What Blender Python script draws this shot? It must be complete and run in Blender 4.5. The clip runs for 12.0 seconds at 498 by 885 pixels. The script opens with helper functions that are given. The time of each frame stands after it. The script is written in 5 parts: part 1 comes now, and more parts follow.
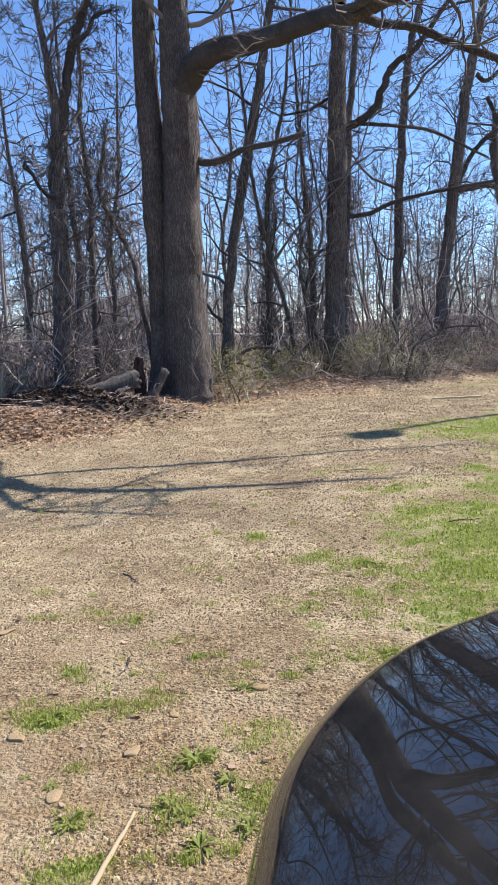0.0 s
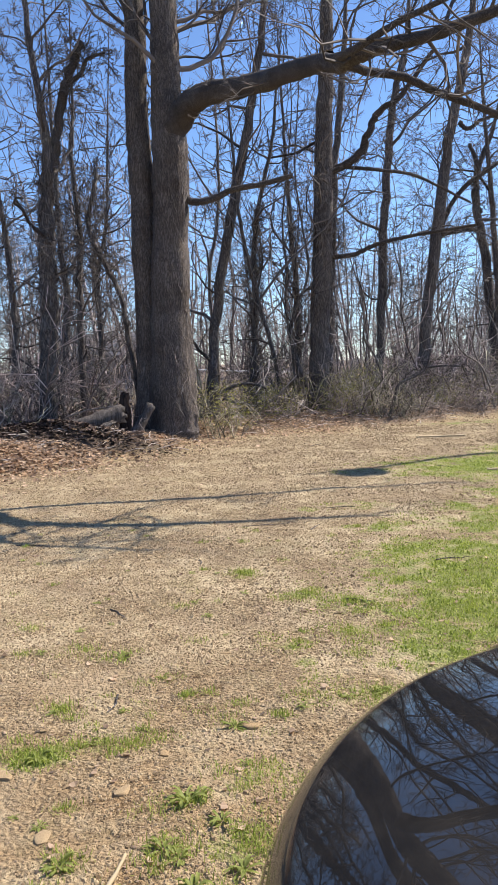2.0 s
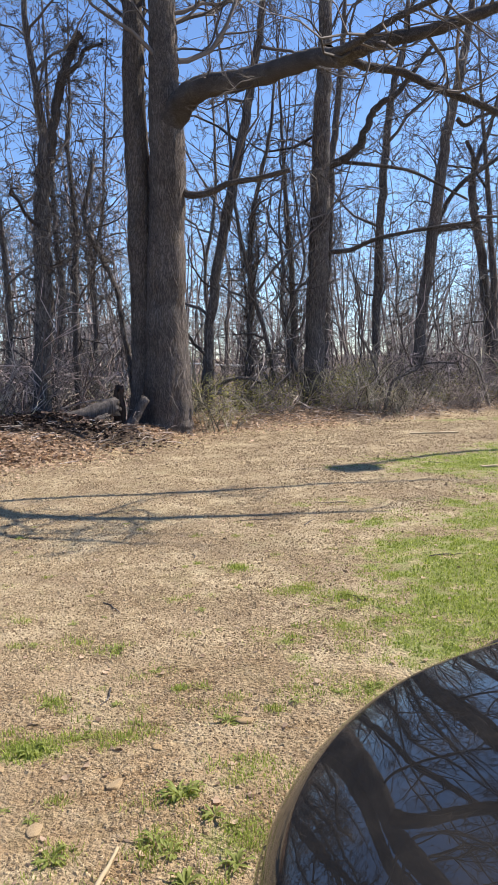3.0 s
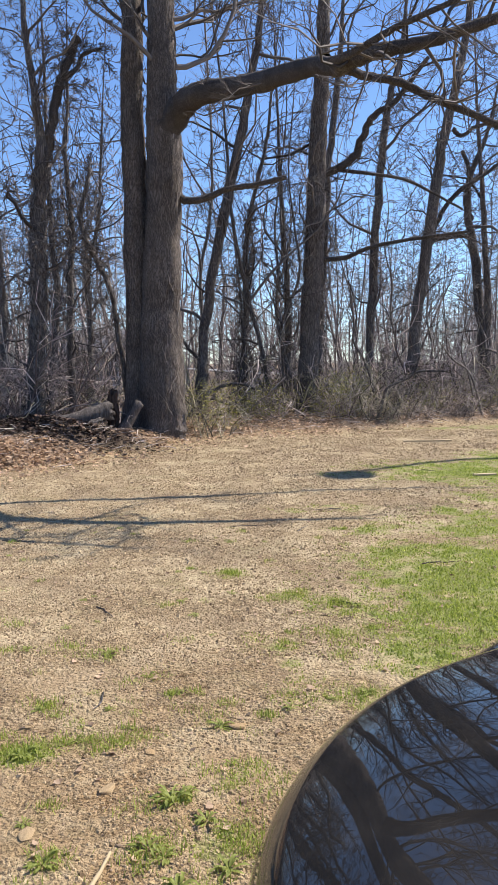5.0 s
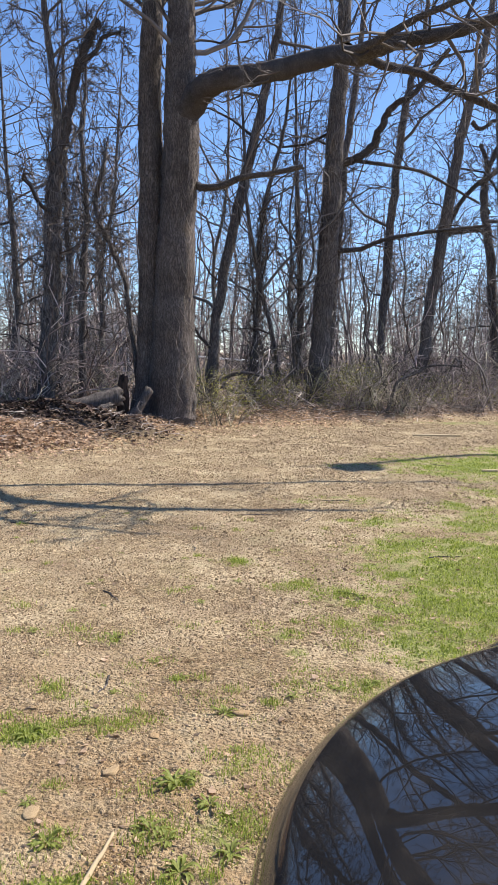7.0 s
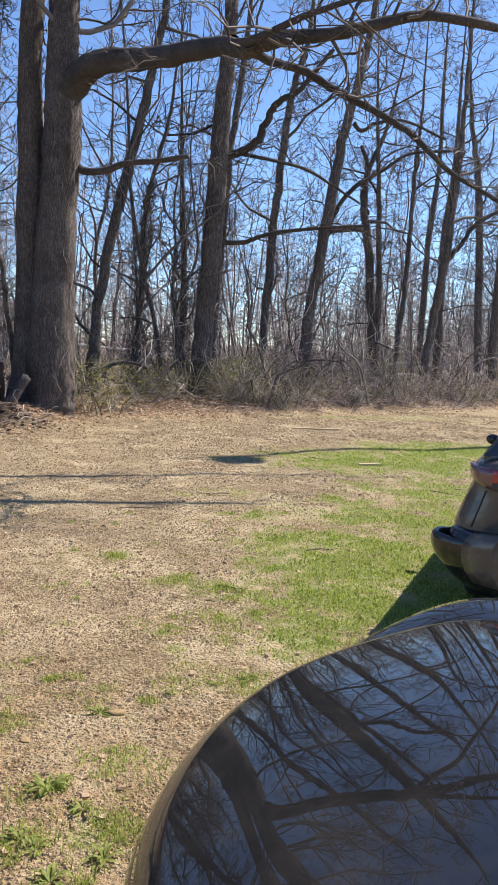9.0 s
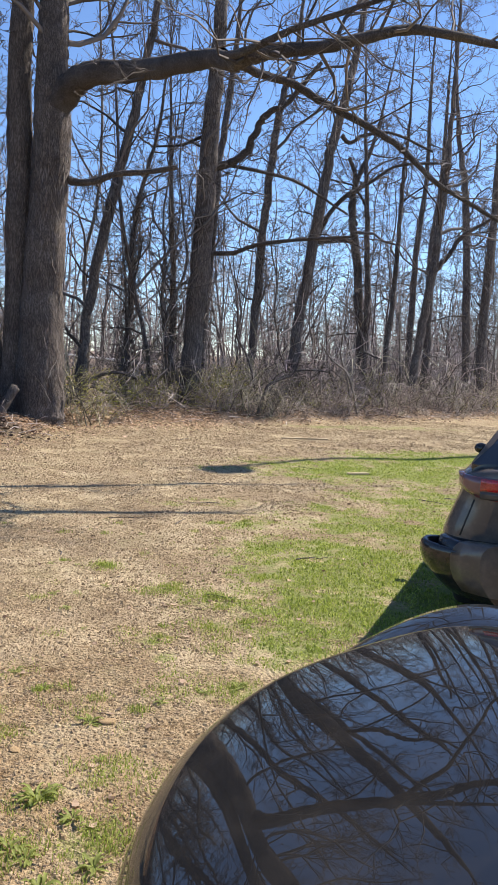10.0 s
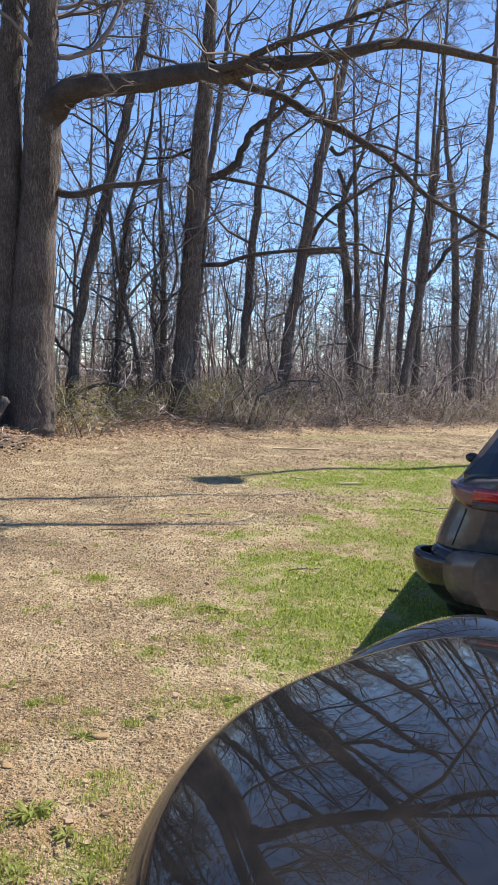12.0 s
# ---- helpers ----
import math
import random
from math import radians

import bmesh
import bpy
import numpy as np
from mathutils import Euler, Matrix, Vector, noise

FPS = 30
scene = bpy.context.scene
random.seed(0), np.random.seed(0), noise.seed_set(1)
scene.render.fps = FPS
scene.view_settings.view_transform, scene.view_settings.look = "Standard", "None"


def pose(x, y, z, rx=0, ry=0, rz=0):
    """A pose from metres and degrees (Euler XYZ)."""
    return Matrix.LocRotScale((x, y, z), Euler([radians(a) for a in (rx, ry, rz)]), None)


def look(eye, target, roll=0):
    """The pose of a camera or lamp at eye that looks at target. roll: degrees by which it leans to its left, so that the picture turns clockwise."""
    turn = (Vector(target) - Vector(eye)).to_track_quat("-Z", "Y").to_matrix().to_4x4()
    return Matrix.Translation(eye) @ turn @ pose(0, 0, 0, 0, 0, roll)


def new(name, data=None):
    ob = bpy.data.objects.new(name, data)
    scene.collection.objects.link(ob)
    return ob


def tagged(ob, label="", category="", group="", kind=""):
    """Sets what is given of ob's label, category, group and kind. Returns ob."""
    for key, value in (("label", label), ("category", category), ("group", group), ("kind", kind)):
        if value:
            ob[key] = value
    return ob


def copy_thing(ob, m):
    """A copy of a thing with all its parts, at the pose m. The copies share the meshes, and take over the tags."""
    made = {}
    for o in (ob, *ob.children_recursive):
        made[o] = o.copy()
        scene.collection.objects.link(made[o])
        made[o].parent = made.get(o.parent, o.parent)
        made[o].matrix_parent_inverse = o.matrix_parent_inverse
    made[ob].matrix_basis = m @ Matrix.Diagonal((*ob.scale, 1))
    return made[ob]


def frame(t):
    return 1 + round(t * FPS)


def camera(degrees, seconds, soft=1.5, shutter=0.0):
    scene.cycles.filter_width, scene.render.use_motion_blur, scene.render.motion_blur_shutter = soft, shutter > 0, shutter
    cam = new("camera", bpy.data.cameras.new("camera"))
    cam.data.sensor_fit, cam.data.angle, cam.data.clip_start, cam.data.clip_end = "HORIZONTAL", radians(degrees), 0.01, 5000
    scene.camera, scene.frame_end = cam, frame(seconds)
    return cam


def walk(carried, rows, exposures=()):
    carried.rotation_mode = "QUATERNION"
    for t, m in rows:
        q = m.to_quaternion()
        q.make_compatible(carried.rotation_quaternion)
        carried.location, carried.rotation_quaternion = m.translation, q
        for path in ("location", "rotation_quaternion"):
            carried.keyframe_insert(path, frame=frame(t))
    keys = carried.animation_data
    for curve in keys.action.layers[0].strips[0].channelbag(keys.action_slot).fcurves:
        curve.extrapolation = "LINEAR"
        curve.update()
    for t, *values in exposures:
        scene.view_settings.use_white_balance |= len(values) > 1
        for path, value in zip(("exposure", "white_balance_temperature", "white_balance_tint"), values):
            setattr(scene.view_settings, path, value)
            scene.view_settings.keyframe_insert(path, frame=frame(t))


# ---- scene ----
cam = camera(35.00, 12.0, 1.3)
PATH = [
    (0.0, pose(0.062, 0.008, 1.742, 81.700, 3.000, 0.120)),
    (0.5, pose(0.054, 0.006, 1.748, 83.178, 3.124, -1.030)),
    (1.0, pose(0.036, -0.002, 1.748, 84.002, 2.965, -1.312)),
    (1.5, pose(0.019, -0.008, 1.744, 84.257, 2.568, -1.151)),
    (2.0, pose(0.004, -0.009, 1.744, 84.271, 2.136, -1.072)),
    (2.5, pose(-0.001, -0.002, 1.743, 83.982, 1.729, -1.207)),
    (3.0, pose(-0.007, 0.000, 1.744, 83.860, 1.452, -1.462)),
    (5.0, pose(-0.026, -0.011, 1.746, 84.266, 0.683, -1.929)),
    (5.5, pose(-0.028, -0.014, 1.744, 84.070, 0.403, -1.814)),
    (6.0, pose(-0.032, -0.013, 1.740, 83.896, -0.129, -1.647)),
    (6.5, pose(-0.043, -0.014, 1.738, 83.692, -0.652, -1.311)),
    (6.7, pose(-0.046, -0.014, 1.740, 83.605, -0.863, -1.145)),
    (8.3, pose(-0.039, 0.003, 1.745, 83.060, -1.251, -4.406)),
    (8.5, pose(-0.036, 0.014, 1.758, 82.958, -1.693, -6.138)),
    (9.0, pose(-0.036, 0.022, 1.760, 83.087, -2.616, -9.599)),
    (9.5, pose(-0.039, 0.012, 1.756, 83.459, -2.590, -10.344)),
    (10.0, pose(-0.041, 0.006, 1.753, 83.865, -2.600, -10.384)),
    (10.5, pose(-0.047, 0.001, 1.751, 84.166, -2.607, -10.031)),
    (11.0, pose(-0.055, -0.001, 1.751, 84.268, -2.430, -10.169)),
    (11.5, pose(-0.046, 0.005, 1.759, 84.416, -2.342, -10.657)),
    (12.0, pose(-0.049, 0.008, 1.758, 84.652, -2.305, -11.077)),
]
walk(cam, PATH, [(0.0, 0.69, 6250, 12), (1.2, 0.69, 6480, 12), (2.2, 0.69, 6650, 12), (7.5, 0.69, 6600, 12), (9.0, 0.69, 6700, 12), (12.0, 0.69, 6700, 12)])

# ---- daylight: a clear early-spring sky, the sun high to the right ----
SUN_AZ, SUN_EL = 63.0, 48.5          # degrees clockwise from +y, degrees above the horizon
world = bpy.data.worlds.new("sky")
scene.world = world
world.use_nodes = True
wn, wl = world.node_tree.nodes, world.node_tree.links
sky = wn.new("ShaderNodeTexSky")
sky.sky_type, sky.sun_disc = 'NISHITA', False
sky.sun_elevation, sky.sun_rotation = radians(SUN_EL), radians(SUN_AZ)
sky.air_density, sky.dust_density, sky.ozone_density = 1.0, 0.0, 5.0
sky.altitude = 1200
wn["Background"].inputs["Strength"].default_value = 0.113
tint = wn.new("ShaderNodeMix")
tint.data_type, tint.blend_type = 'RGBA', 'MULTIPLY'
tint.inputs[0].default_value, tint.inputs[7].default_value = 1.0, (0.90, 0.97, 1.06, 1)
wl.new(sky.outputs["Color"], tint.inputs[6])
wl.new(tint.outputs[2], wn["Background"].inputs["Color"])
lamp = bpy.data.lights.new("sun", 'SUN')
lamp.energy, lamp.angle, lamp.color = 5.0, radians(0.53), (1.0, 0.94, 0.85)
sun = new("sun", lamp)
to_sun = Vector((math.sin(radians(SUN_AZ)) * math.cos(radians(SUN_EL)), math.cos(radians(SUN_AZ)) * math.cos(radians(SUN_EL)), math.sin(radians(SUN_EL))))
sun.matrix_world = look(to_sun * 60, (0, 0, 0))


# ---- materials ----
class Nodes:
    """A node material with a Principled shader."""
    def __init__(self, name, colour=(0.5, 0.5, 0.5), rough=0.8, metal=0.0, spec=0.5):
        self.m = bpy.data.materials.new(name)
        self.m.use_nodes = True
        self.n, self.l = self.m.node_tree.nodes, self.m.node_tree.links
        self.b = self.n["Principled BSDF"]
        self.set("Base Color", (*colour, 1))
        self.set("Roughness", rough)
        self.set("Metallic", metal)
        self.set("Specular IOR Level", spec)

    def set(self, key, value):
        if isinstance(value, bpy.types.NodeSocket):
            self.l.new(value, self.b.inputs[key])
        else:
            self.b.inputs[key].default_value = value

    def coord(self, scale=(1, 1, 1), which="Object"):
        tc, mp = self.n.new("ShaderNodeTexCoord"), self.n.new("ShaderNodeMapping")
        mp.inputs["Scale"].default_value = scale
        self.l.new(tc.outputs[which], mp.inputs["Vector"])
        return mp.outputs["Vector"]

    def noise(self, vec, scale, detail=4, rough=0.55, distortion=0.0):
        t = self.n.new("ShaderNodeTexNoise")
        t.inputs["Scale"].default_value, t.inputs["Detail"].default_value = scale, detail
        t.inputs["Roughness"].default_value, t.inputs["Distortion"].default_value = rough, distortion
        self.l.new(vec, t.inputs["Vector"])
        return t.outputs["Fac"]

    def voronoi(self, vec, scale, out="Distance", feature='F1'):
        t = self.n.new("ShaderNodeTexVoronoi")
        t.feature = feature
        t.inputs["Scale"].default_value = scale
        self.l.new(vec, t.inputs["Vector"])
        return t.outputs[out]

    def ramp(self, fac, stops):
        t = self.n.new("ShaderNodeValToRGB")
        el = t.color_ramp.elements
        while len(el) < len(stops):
            el.new(0.5)
        for e, (p, c) in zip(el, stops):
            e.position = p
            e.color = (*c, 1) if isinstance(c, tuple) else (c, c, c, 1)
        self.l.new(fac, t.inputs["Fac"])
        return t.outputs["Color"]

    def mix(self, fac, a, b, how='MIX'):
        t = self.n.new("ShaderNodeMix")
        t.data_type, t.blend_type = 'RGBA', how
        for s, v in ((t.inputs[0], fac), (t.inputs[6], a), (t.inputs[7], b)):
            if isinstance(v, bpy.types.NodeSocket):
                self.l.new(v, s)
            else:
                s.default_value = (*v, 1) if isinstance(v, tuple) else v
        return t.outputs[2]

    def math(self, op, a, b=0.0):
        t = self.n.new("ShaderNodeMath")
        t.operation = op
        for s, v in zip(t.inputs, (a, b)):
            if isinstance(v, bpy.types.NodeSocket):
                self.l.new(v, s)
            else:
                s.default_value = v
        return t.outputs[0]

    def attr(self, name):
        t = self.n.new("ShaderNodeAttribute")
        t.attribute_name = name
        return t.outputs["Fac"]

    def random(self, island=False):
        if island:
            return self.n.new("ShaderNodeNewGeometry").outputs["Random Per Island"]
        return self.n.new("ShaderNodeObjectInfo").outputs["Random"]

    def bump(self, height, strength=0.5, distance=0.01):
        t = self.n.new("ShaderNodeBump")
        t.inputs["Strength"].default_value, t.inputs["Distance"].default_value = strength, distance
        self.l.new(height, t.inputs["Height"])
        self.l.new(t.outputs["Normal"], self.b.inputs["Normal"])


def bark_material(name, dark, light, across, along, depth):
    k = Nodes(name, rough=0.9, spec=0.25)
    v = k.coord((across, across, along))
    n1 = k.noise(v, 1.0, 6, 0.65, 0.6)
    furrow = k.math('ABSOLUTE', k.math('SUBTRACT', n1, 0.5))
    ridge = k.ramp(furrow, [(0.0, 0.0), (0.09, 0.7), (0.25, 1.0)])
    big = k.noise(k.coord(), 1.3, 3)
    col = k.mix(ridge, dark, light)
    tone = k.ramp(big, [(0.3, (0.62, 0.6, 0.58)), (0.6, (1.0, 1.0, 1.0)), (0.75, (1.15, 1.12, 1.0))])
    k.set("Base Color", k.mix(1.0, col, tone, 'MULTIPLY'))
    fine = k.noise(k.coord((40, 40, 12)), 2.0, 4)
    k.bump(k.math('ADD', ridge, k.math('MULTIPLY', fine, 0.35)), 0.9, depth)
    return k.m


M = {}
M["oak_bark"] = bark_material("oak_bark", (0.09, 0.075, 0.067), (0.34, 0.288, 0.258), 42, 6.0, 0.03)
M["bark"] = bark_material("bark", (0.08, 0.070, 0.065), (0.29, 0.255, 0.236), 22, 4.0, 0.015)
# limbs darker than trunks: the shade they hang in is in the colour
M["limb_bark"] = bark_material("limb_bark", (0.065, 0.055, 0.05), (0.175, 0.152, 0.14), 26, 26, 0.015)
M["pale_bark"] = bark_material("pale_bark", (0.15, 0.125, 0.108), (0.46, 0.41, 0.36), 22, 3.0, 0.008)


def twig_material(name, dark, light, dull=0.0):
    """Each stem has a tone of its own; dull: the share of stems that stay dark."""
    k = Nodes(name, rough=0.8, spec=0.3)
    tone = k.random(True)
    k.set("Base Color", k.mix(k.ramp(tone, [(dull, 0.0), (1.0, 1.0)]) if dull else tone, dark, light))
    return k.m


def blade_material(name, dark, light):
    """Thin leaves that let some light through."""
    k = Nodes(name, rough=0.6, spec=0.3)
    col = k.mix(k.random(True), dark, light)
    k.set("Base Color", col)
    thin, both = k.n.new("ShaderNodeBsdfTranslucent"), k.n.new("ShaderNodeMixShader")
    k.l.new(col, thin.inputs["Color"])
    both.inputs[0].default_value = 0.45
    k.l.new(k.b.outputs[0], both.inputs[1])
    k.l.new(thin.outputs[0], both.inputs[2])
    k.l.new(both.outputs[0], k.n["Material Output"].inputs["Surface"])
    return k.m


M["twig"] = twig_material("twig", (0.055, 0.047, 0.044), (0.18, 0.157, 0.147))
M["brush"] = twig_material("brush", (0.10, 0.078, 0.07), (0.76, 0.65, 0.57), 0.12)
M["red_brush"] = twig_material("red_brush", (0.11, 0.078, 0.068), (0.68, 0.55, 0.50), 0.12)
M["dark_brush"] = twig_material("dark_brush", (0.08, 0.07, 0.052), (0.62, 0.56, 0.39), 0.15)
M["vine"] = twig_material("vine", (0.15, 0.125, 0.108), (0.38, 0.33, 0.285))
M["far_twig"] = twig_material("far_twig", (0.13, 0.11, 0.104), (0.42, 0.365, 0.34))
M["bud"] = blade_material("bud", (0.22, 0.22, 0.05), (0.52, 0.49, 0.15))
M["dead_leaf"] = blade_material("dead_leaf", (0.14, 0.085, 0.055), (0.76, 0.56, 0.39))
# dead leaves with the mound's shade in their colour
M["shaded_leaf"] = twig_material("shaded_leaf", (0.03, 0.022, 0.018), (0.16, 0.105, 0.08), 0.2)
M["blade"] = blade_material("blade", (0.15, 0.21, 0.03), (0.50, 0.56, 0.125))
M["weed"] = blade_material("weed", (0.12, 0.165, 0.028), (0.42, 0.45, 0.13))
M["chip"] = twig_material("chip", (0.085, 0.06, 0.042), (0.38, 0.27, 0.18))
M["straw"] = twig_material("straw", (0.28, 0.21, 0.12), (0.52, 0.42, 0.27))

k = Nodes("earth", rough=0.95, spec=0.12)
v = k.coord()
big, mid, small, fine = k.noise(v, 0.5, 4), k.noise(v, 2.6, 6, 0.65), k.noise(v, 13.0, 5, 0.7), k.noise(v, 55.0, 4, 0.7)
sand = k.mix(k.ramp(mid, [(0.36, 0.0), (0.64, 1.0)]), (0.375, 0.287, 0.170), (0.615, 0.496, 0.318))
sand = k.mix(k.ramp(big, [(0.40, 0.0), (0.62, 0.55)]), sand, (0.52, 0.418, 0.266))
sand = k.mix(k.ramp(k.noise(v, 0.9, 5, 0.6), [(0.46, 0.0), (0.62, 0.75)]), sand, (0.33, 0.244, 0.155))
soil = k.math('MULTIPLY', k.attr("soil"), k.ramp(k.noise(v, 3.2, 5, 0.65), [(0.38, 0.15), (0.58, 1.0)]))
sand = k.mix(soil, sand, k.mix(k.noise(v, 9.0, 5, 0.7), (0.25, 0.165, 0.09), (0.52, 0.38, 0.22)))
# crumbly stretches between smooth trodden ones
loose = k.ramp(k.noise(v, 1.7, 6, 0.7, 0.4), [(0.42, 0.05), (0.54, 1.0)])
# crumb and grit tones include the small shadows between crumbs
crumbs = k.ramp(small, [(0.34, (0.46, 0.42, 0.38)), (0.45, (0.84, 0.81, 0.78)), (0.56, (1.0, 1.0, 1.0)), (0.72, (1.12, 1.10, 1.06))])
sand = k.mix(loose, sand, k.mix(1.0, sand, crumbs, 'MULTIPLY'))
grit = k.ramp(fine, [(0.36, (0.42, 0.38, 0.34)), (0.46, (0.86, 0.84, 0.81)), (0.54, (1.0, 1.0, 1.0)), (0.66, (1.18, 1.15, 1.10))])
sand = k.mix(k.math('ADD', 0.35, k.math('MULTIPLY', loose, 0.6)), sand, k.mix(1.0, sand, grit, 'MULTIPLY'))
cells = k.voronoi(v, 48.0, "Color")
sand = k.mix(k.math('MULTIPLY', loose, 0.6), sand, k.mix(1.0, sand, k.ramp(cells, [(0.1, (0.55, 0.52, 0.50)), (0.45, (0.95, 0.95, 0.95)), (0.9, (1.12, 1.10, 1.07))]), 'MULTIPLY'))
moss = k.ramp(k.noise(v, 1.1, 5, 0.7, 0.5), [(0.55, 0.0), (0.70, 0.35)])
sand = k.mix(moss, sand, (0.25, 0.235, 0.11))
# dark specks: trodden debris, and clod shadows put into the colour
bits = k.voronoi(v, 26.0)
sand = k.mix(k.math('MULTIPLY', loose, k.math('MULTIPLY', k.ramp(bits, [(0.16, 1.0), (0.26, 0.0)]), k.ramp(k.voronoi(v, 26.0, "Color"), [(0.46, 0.9), (0.52, 0.0)]))), sand, (0.10, 0.072, 0.05))
bits = k.voronoi(v, 60.0)
sand = k.mix(k.math('MULTIPLY', loose, k.math('MULTIPLY', k.ramp(bits, [(0.2, 1.0), (0.3, 0.0)]), k.ramp(k.voronoi(v, 60.0, "Color"), [(0.50, 0.85), (0.56, 0.0)]))), sand, (0.12, 0.085, 0.06))
green = k.mix(k.noise(v, 22.0, 5, 0.7), (0.11, 0.148, 0.035), (0.34, 0.40, 0.11))
turf_edge = k.ramp(k.math('ADD', k.attr("turf"), k.math('MULTIPLY', k.math('SUBTRACT', k.noise(v, 6.0, 6, 0.75), 0.5), 2.0)), [(0.38, 0.0), (0.86, 0.8)])
sand = k.mix(turf_edge, sand, green)
litter = k.mix(k.noise(v, 14.0, 5, 0.75), (0.10, 0.072, 0.052), (0.34, 0.25, 0.18))
# mound beside the oak: dark rotten earth with the oak's shade in its colour
k.set("Base Color", k.mix(k.attr("mound_dark"), k.mix(k.attr("litter"), sand, litter), k.mix(k.noise(v, 14.0, 5, 0.75), (0.022, 0.017, 0.013), (0.09, 0.066, 0.05))))
peb = k.voronoi(v, 42.0)
k.bump(k.math('ADD', k.math('ADD', k.math('MULTIPLY', fine, 0.7), k.math('MULTIPLY', small, 1.6)), k.math('MULTIPLY', peb, -0.5)), 1.0, 0.03)
M["earth"] = k.m

k = Nodes("clod", rough=0.95, spec=0.15)
k.set("Base Color", k.mix(k.random(True), (0.19, 0.13, 0.075), (0.50, 0.385, 0.235)))
M["clod"] = k.m
k = Nodes("stone", rough=0.85, spec=0.3)
n1 = k.noise(k.coord(), 9.0, 5)
k.set("Base Color", k.mix(k.random(), k.mix(n1, (0.27, 0.175, 0.085), (0.43, 0.30, 0.155)), k.mix(n1, (0.29, 0.21, 0.125), (0.44, 0.335, 0.20))))
k.bump(k.noise(k.coord(), 60.0, 5), 0.5, 0.004)
M["stone"] = k.m
# log tones lowered to hold the shade beside the oak
k = Nodes("dead_wood", rough=0.9, spec=0.2)
n1 = k.noise(k.coord((9, 9, 1.2)), 3.0, 6, 0.65, 0.4)
k.set("Base Color", k.ramp(n1, [(0.3, (0.035, 0.03, 0.027)), (0.5, (0.10, 0.085, 0.077)), (0.75, (0.20, 0.175, 0.16))]))
k.bump(n1, 0.9, 0.02)
M["dead_wood"] = k.m
k = Nodes("rotten_wood", rough=0.95, spec=0.15)
n1 = k.noise(k.coord((9, 9, 1.2)), 3.0, 6, 0.65, 0.4)
k.set("Base Color", k.ramp(n1, [(0.3, (0.03, 0.021, 0.017)), (0.7, (0.115, 0.075, 0.055))]))
k.bump(n1, 0.9, 0.02)
M["rotten_wood"] = k.m


def paint_material(name, colour, dust, metal=0.0, film=0.0):
    k = Nodes(name, colour, rough=0.35, metal=metal)
    k.set("Coat Weight", 1.0)
    k.set("Coat IOR", 1.5)
    k.set("Specular IOR Level", 0.0)
    n = k.noise(k.coord(), 5.0, 6, 0.65)
    k.set("Base Color", k.mix(k.math('MULTIPLY', k.ramp(n, [(0.45, 0.0), (0.8, 1.0)]), dust), colour, (0.30, 0.25, 0.19)))
    speck = k.ramp(k.voronoi(k.coord(), 70.0), [(0.0, 0.25), (0.05, 0.02)])
    k.set("Coat Roughness", k.math('ADD', film, k.math('MULTIPLY', speck, 0.5)))
    return k.m


M["black_paint"] = paint_material("black_paint", (0.013, 0.013, 0.014), 0.06)
# brown in the colour stands for mirrored ground as well as dust
M["grey_paint"] = paint_material("grey_paint", (0.085, 0.073, 0.064), 0.5, 0.0, 0.12)
k = Nodes("black_plastic", (0.025, 0.025, 0.026), 0.45)
k.bump(k.noise(k.coord(), 300.0, 3), 0.2, 0.001)
M["black_plastic"] = k.m
M["rubber"] = Nodes("rubber", (0.018, 0.018, 0.018), 0.8).m
M["alloy"] = Nodes("alloy", (0.45, 0.45, 0.46), 0.3, 0.9).m
k = Nodes("red_lens", (0.35, 0.012, 0.015), 0.12)
k.set("Coat Weight", 1.0)
n1 = k.voronoi(k.coord((1, 1, 1)), 90.0)
k.set("Base Color", k.mix(n1, (0.22, 0.006, 0.01), (0.55, 0.03, 0.035)))
M["red_lens"] = k.m
k = Nodes("clear_lens", (0.06, 0.056, 0.053), 0.25)
M["clear_lens"] = k.m
k = Nodes("smoked_lens", (0.13, 0.05, 0.055), 0.15)
k.set("Coat Weight", 1.0)
M["smoked_lens"] = k.m
k = Nodes("dark_glass", (0.006, 0.007, 0.008), 0.03)
k.set("Coat Weight", 1.0)
k.set("Coat Roughness", 0.0)
M["dark_glass"] = k.m
M["white_paint"] = Nodes("white_paint", (0.75, 0.75, 0.73), 0.5).m
k = Nodes("roof_shingle", rough=0.85)
k.set("Base Color", k.ramp(k.noise(k.coord(), 3.0, 4), [(0.3, (0.10, 0.105, 0.12)), (0.7, (0.17, 0.175, 0.19))]))
M["roof_shingle"] = k.m
k = Nodes("siding", rough=0.7)
k.set("Base Color", k.ramp(k.noise(k.coord(), 1.0, 3), [(0.3, (0.28, 0.29, 0.31)), (0.7, (0.36, 0.37, 0.39))]))
M["siding"] = k.m


# ---- mesh helpers ----
def mesh_of(name, verts, faces, smooth=True):
    """A mesh from an array of points and an array of faces with equally many corners."""
    me = bpy.data.meshes.new(name)
    verts, faces = np.asarray(verts, np.float32), np.asarray(faces, np.int32)
    n, k = faces.shape
    me.vertices.add(len(verts))
    me.vertices.foreach_set("co", verts.ravel())
    me.loops.add(n * k)
    me.loops.foreach_set("vertex_index", faces.ravel())
    me.polygons.add(n)
    me.polygons.foreach_set("loop_start", np.arange(n, dtype=np.int32) * k)
    me.polygons.foreach_set("use_smooth", np.full(n, smooth))
    me.update(calc_edges=True)
    return me


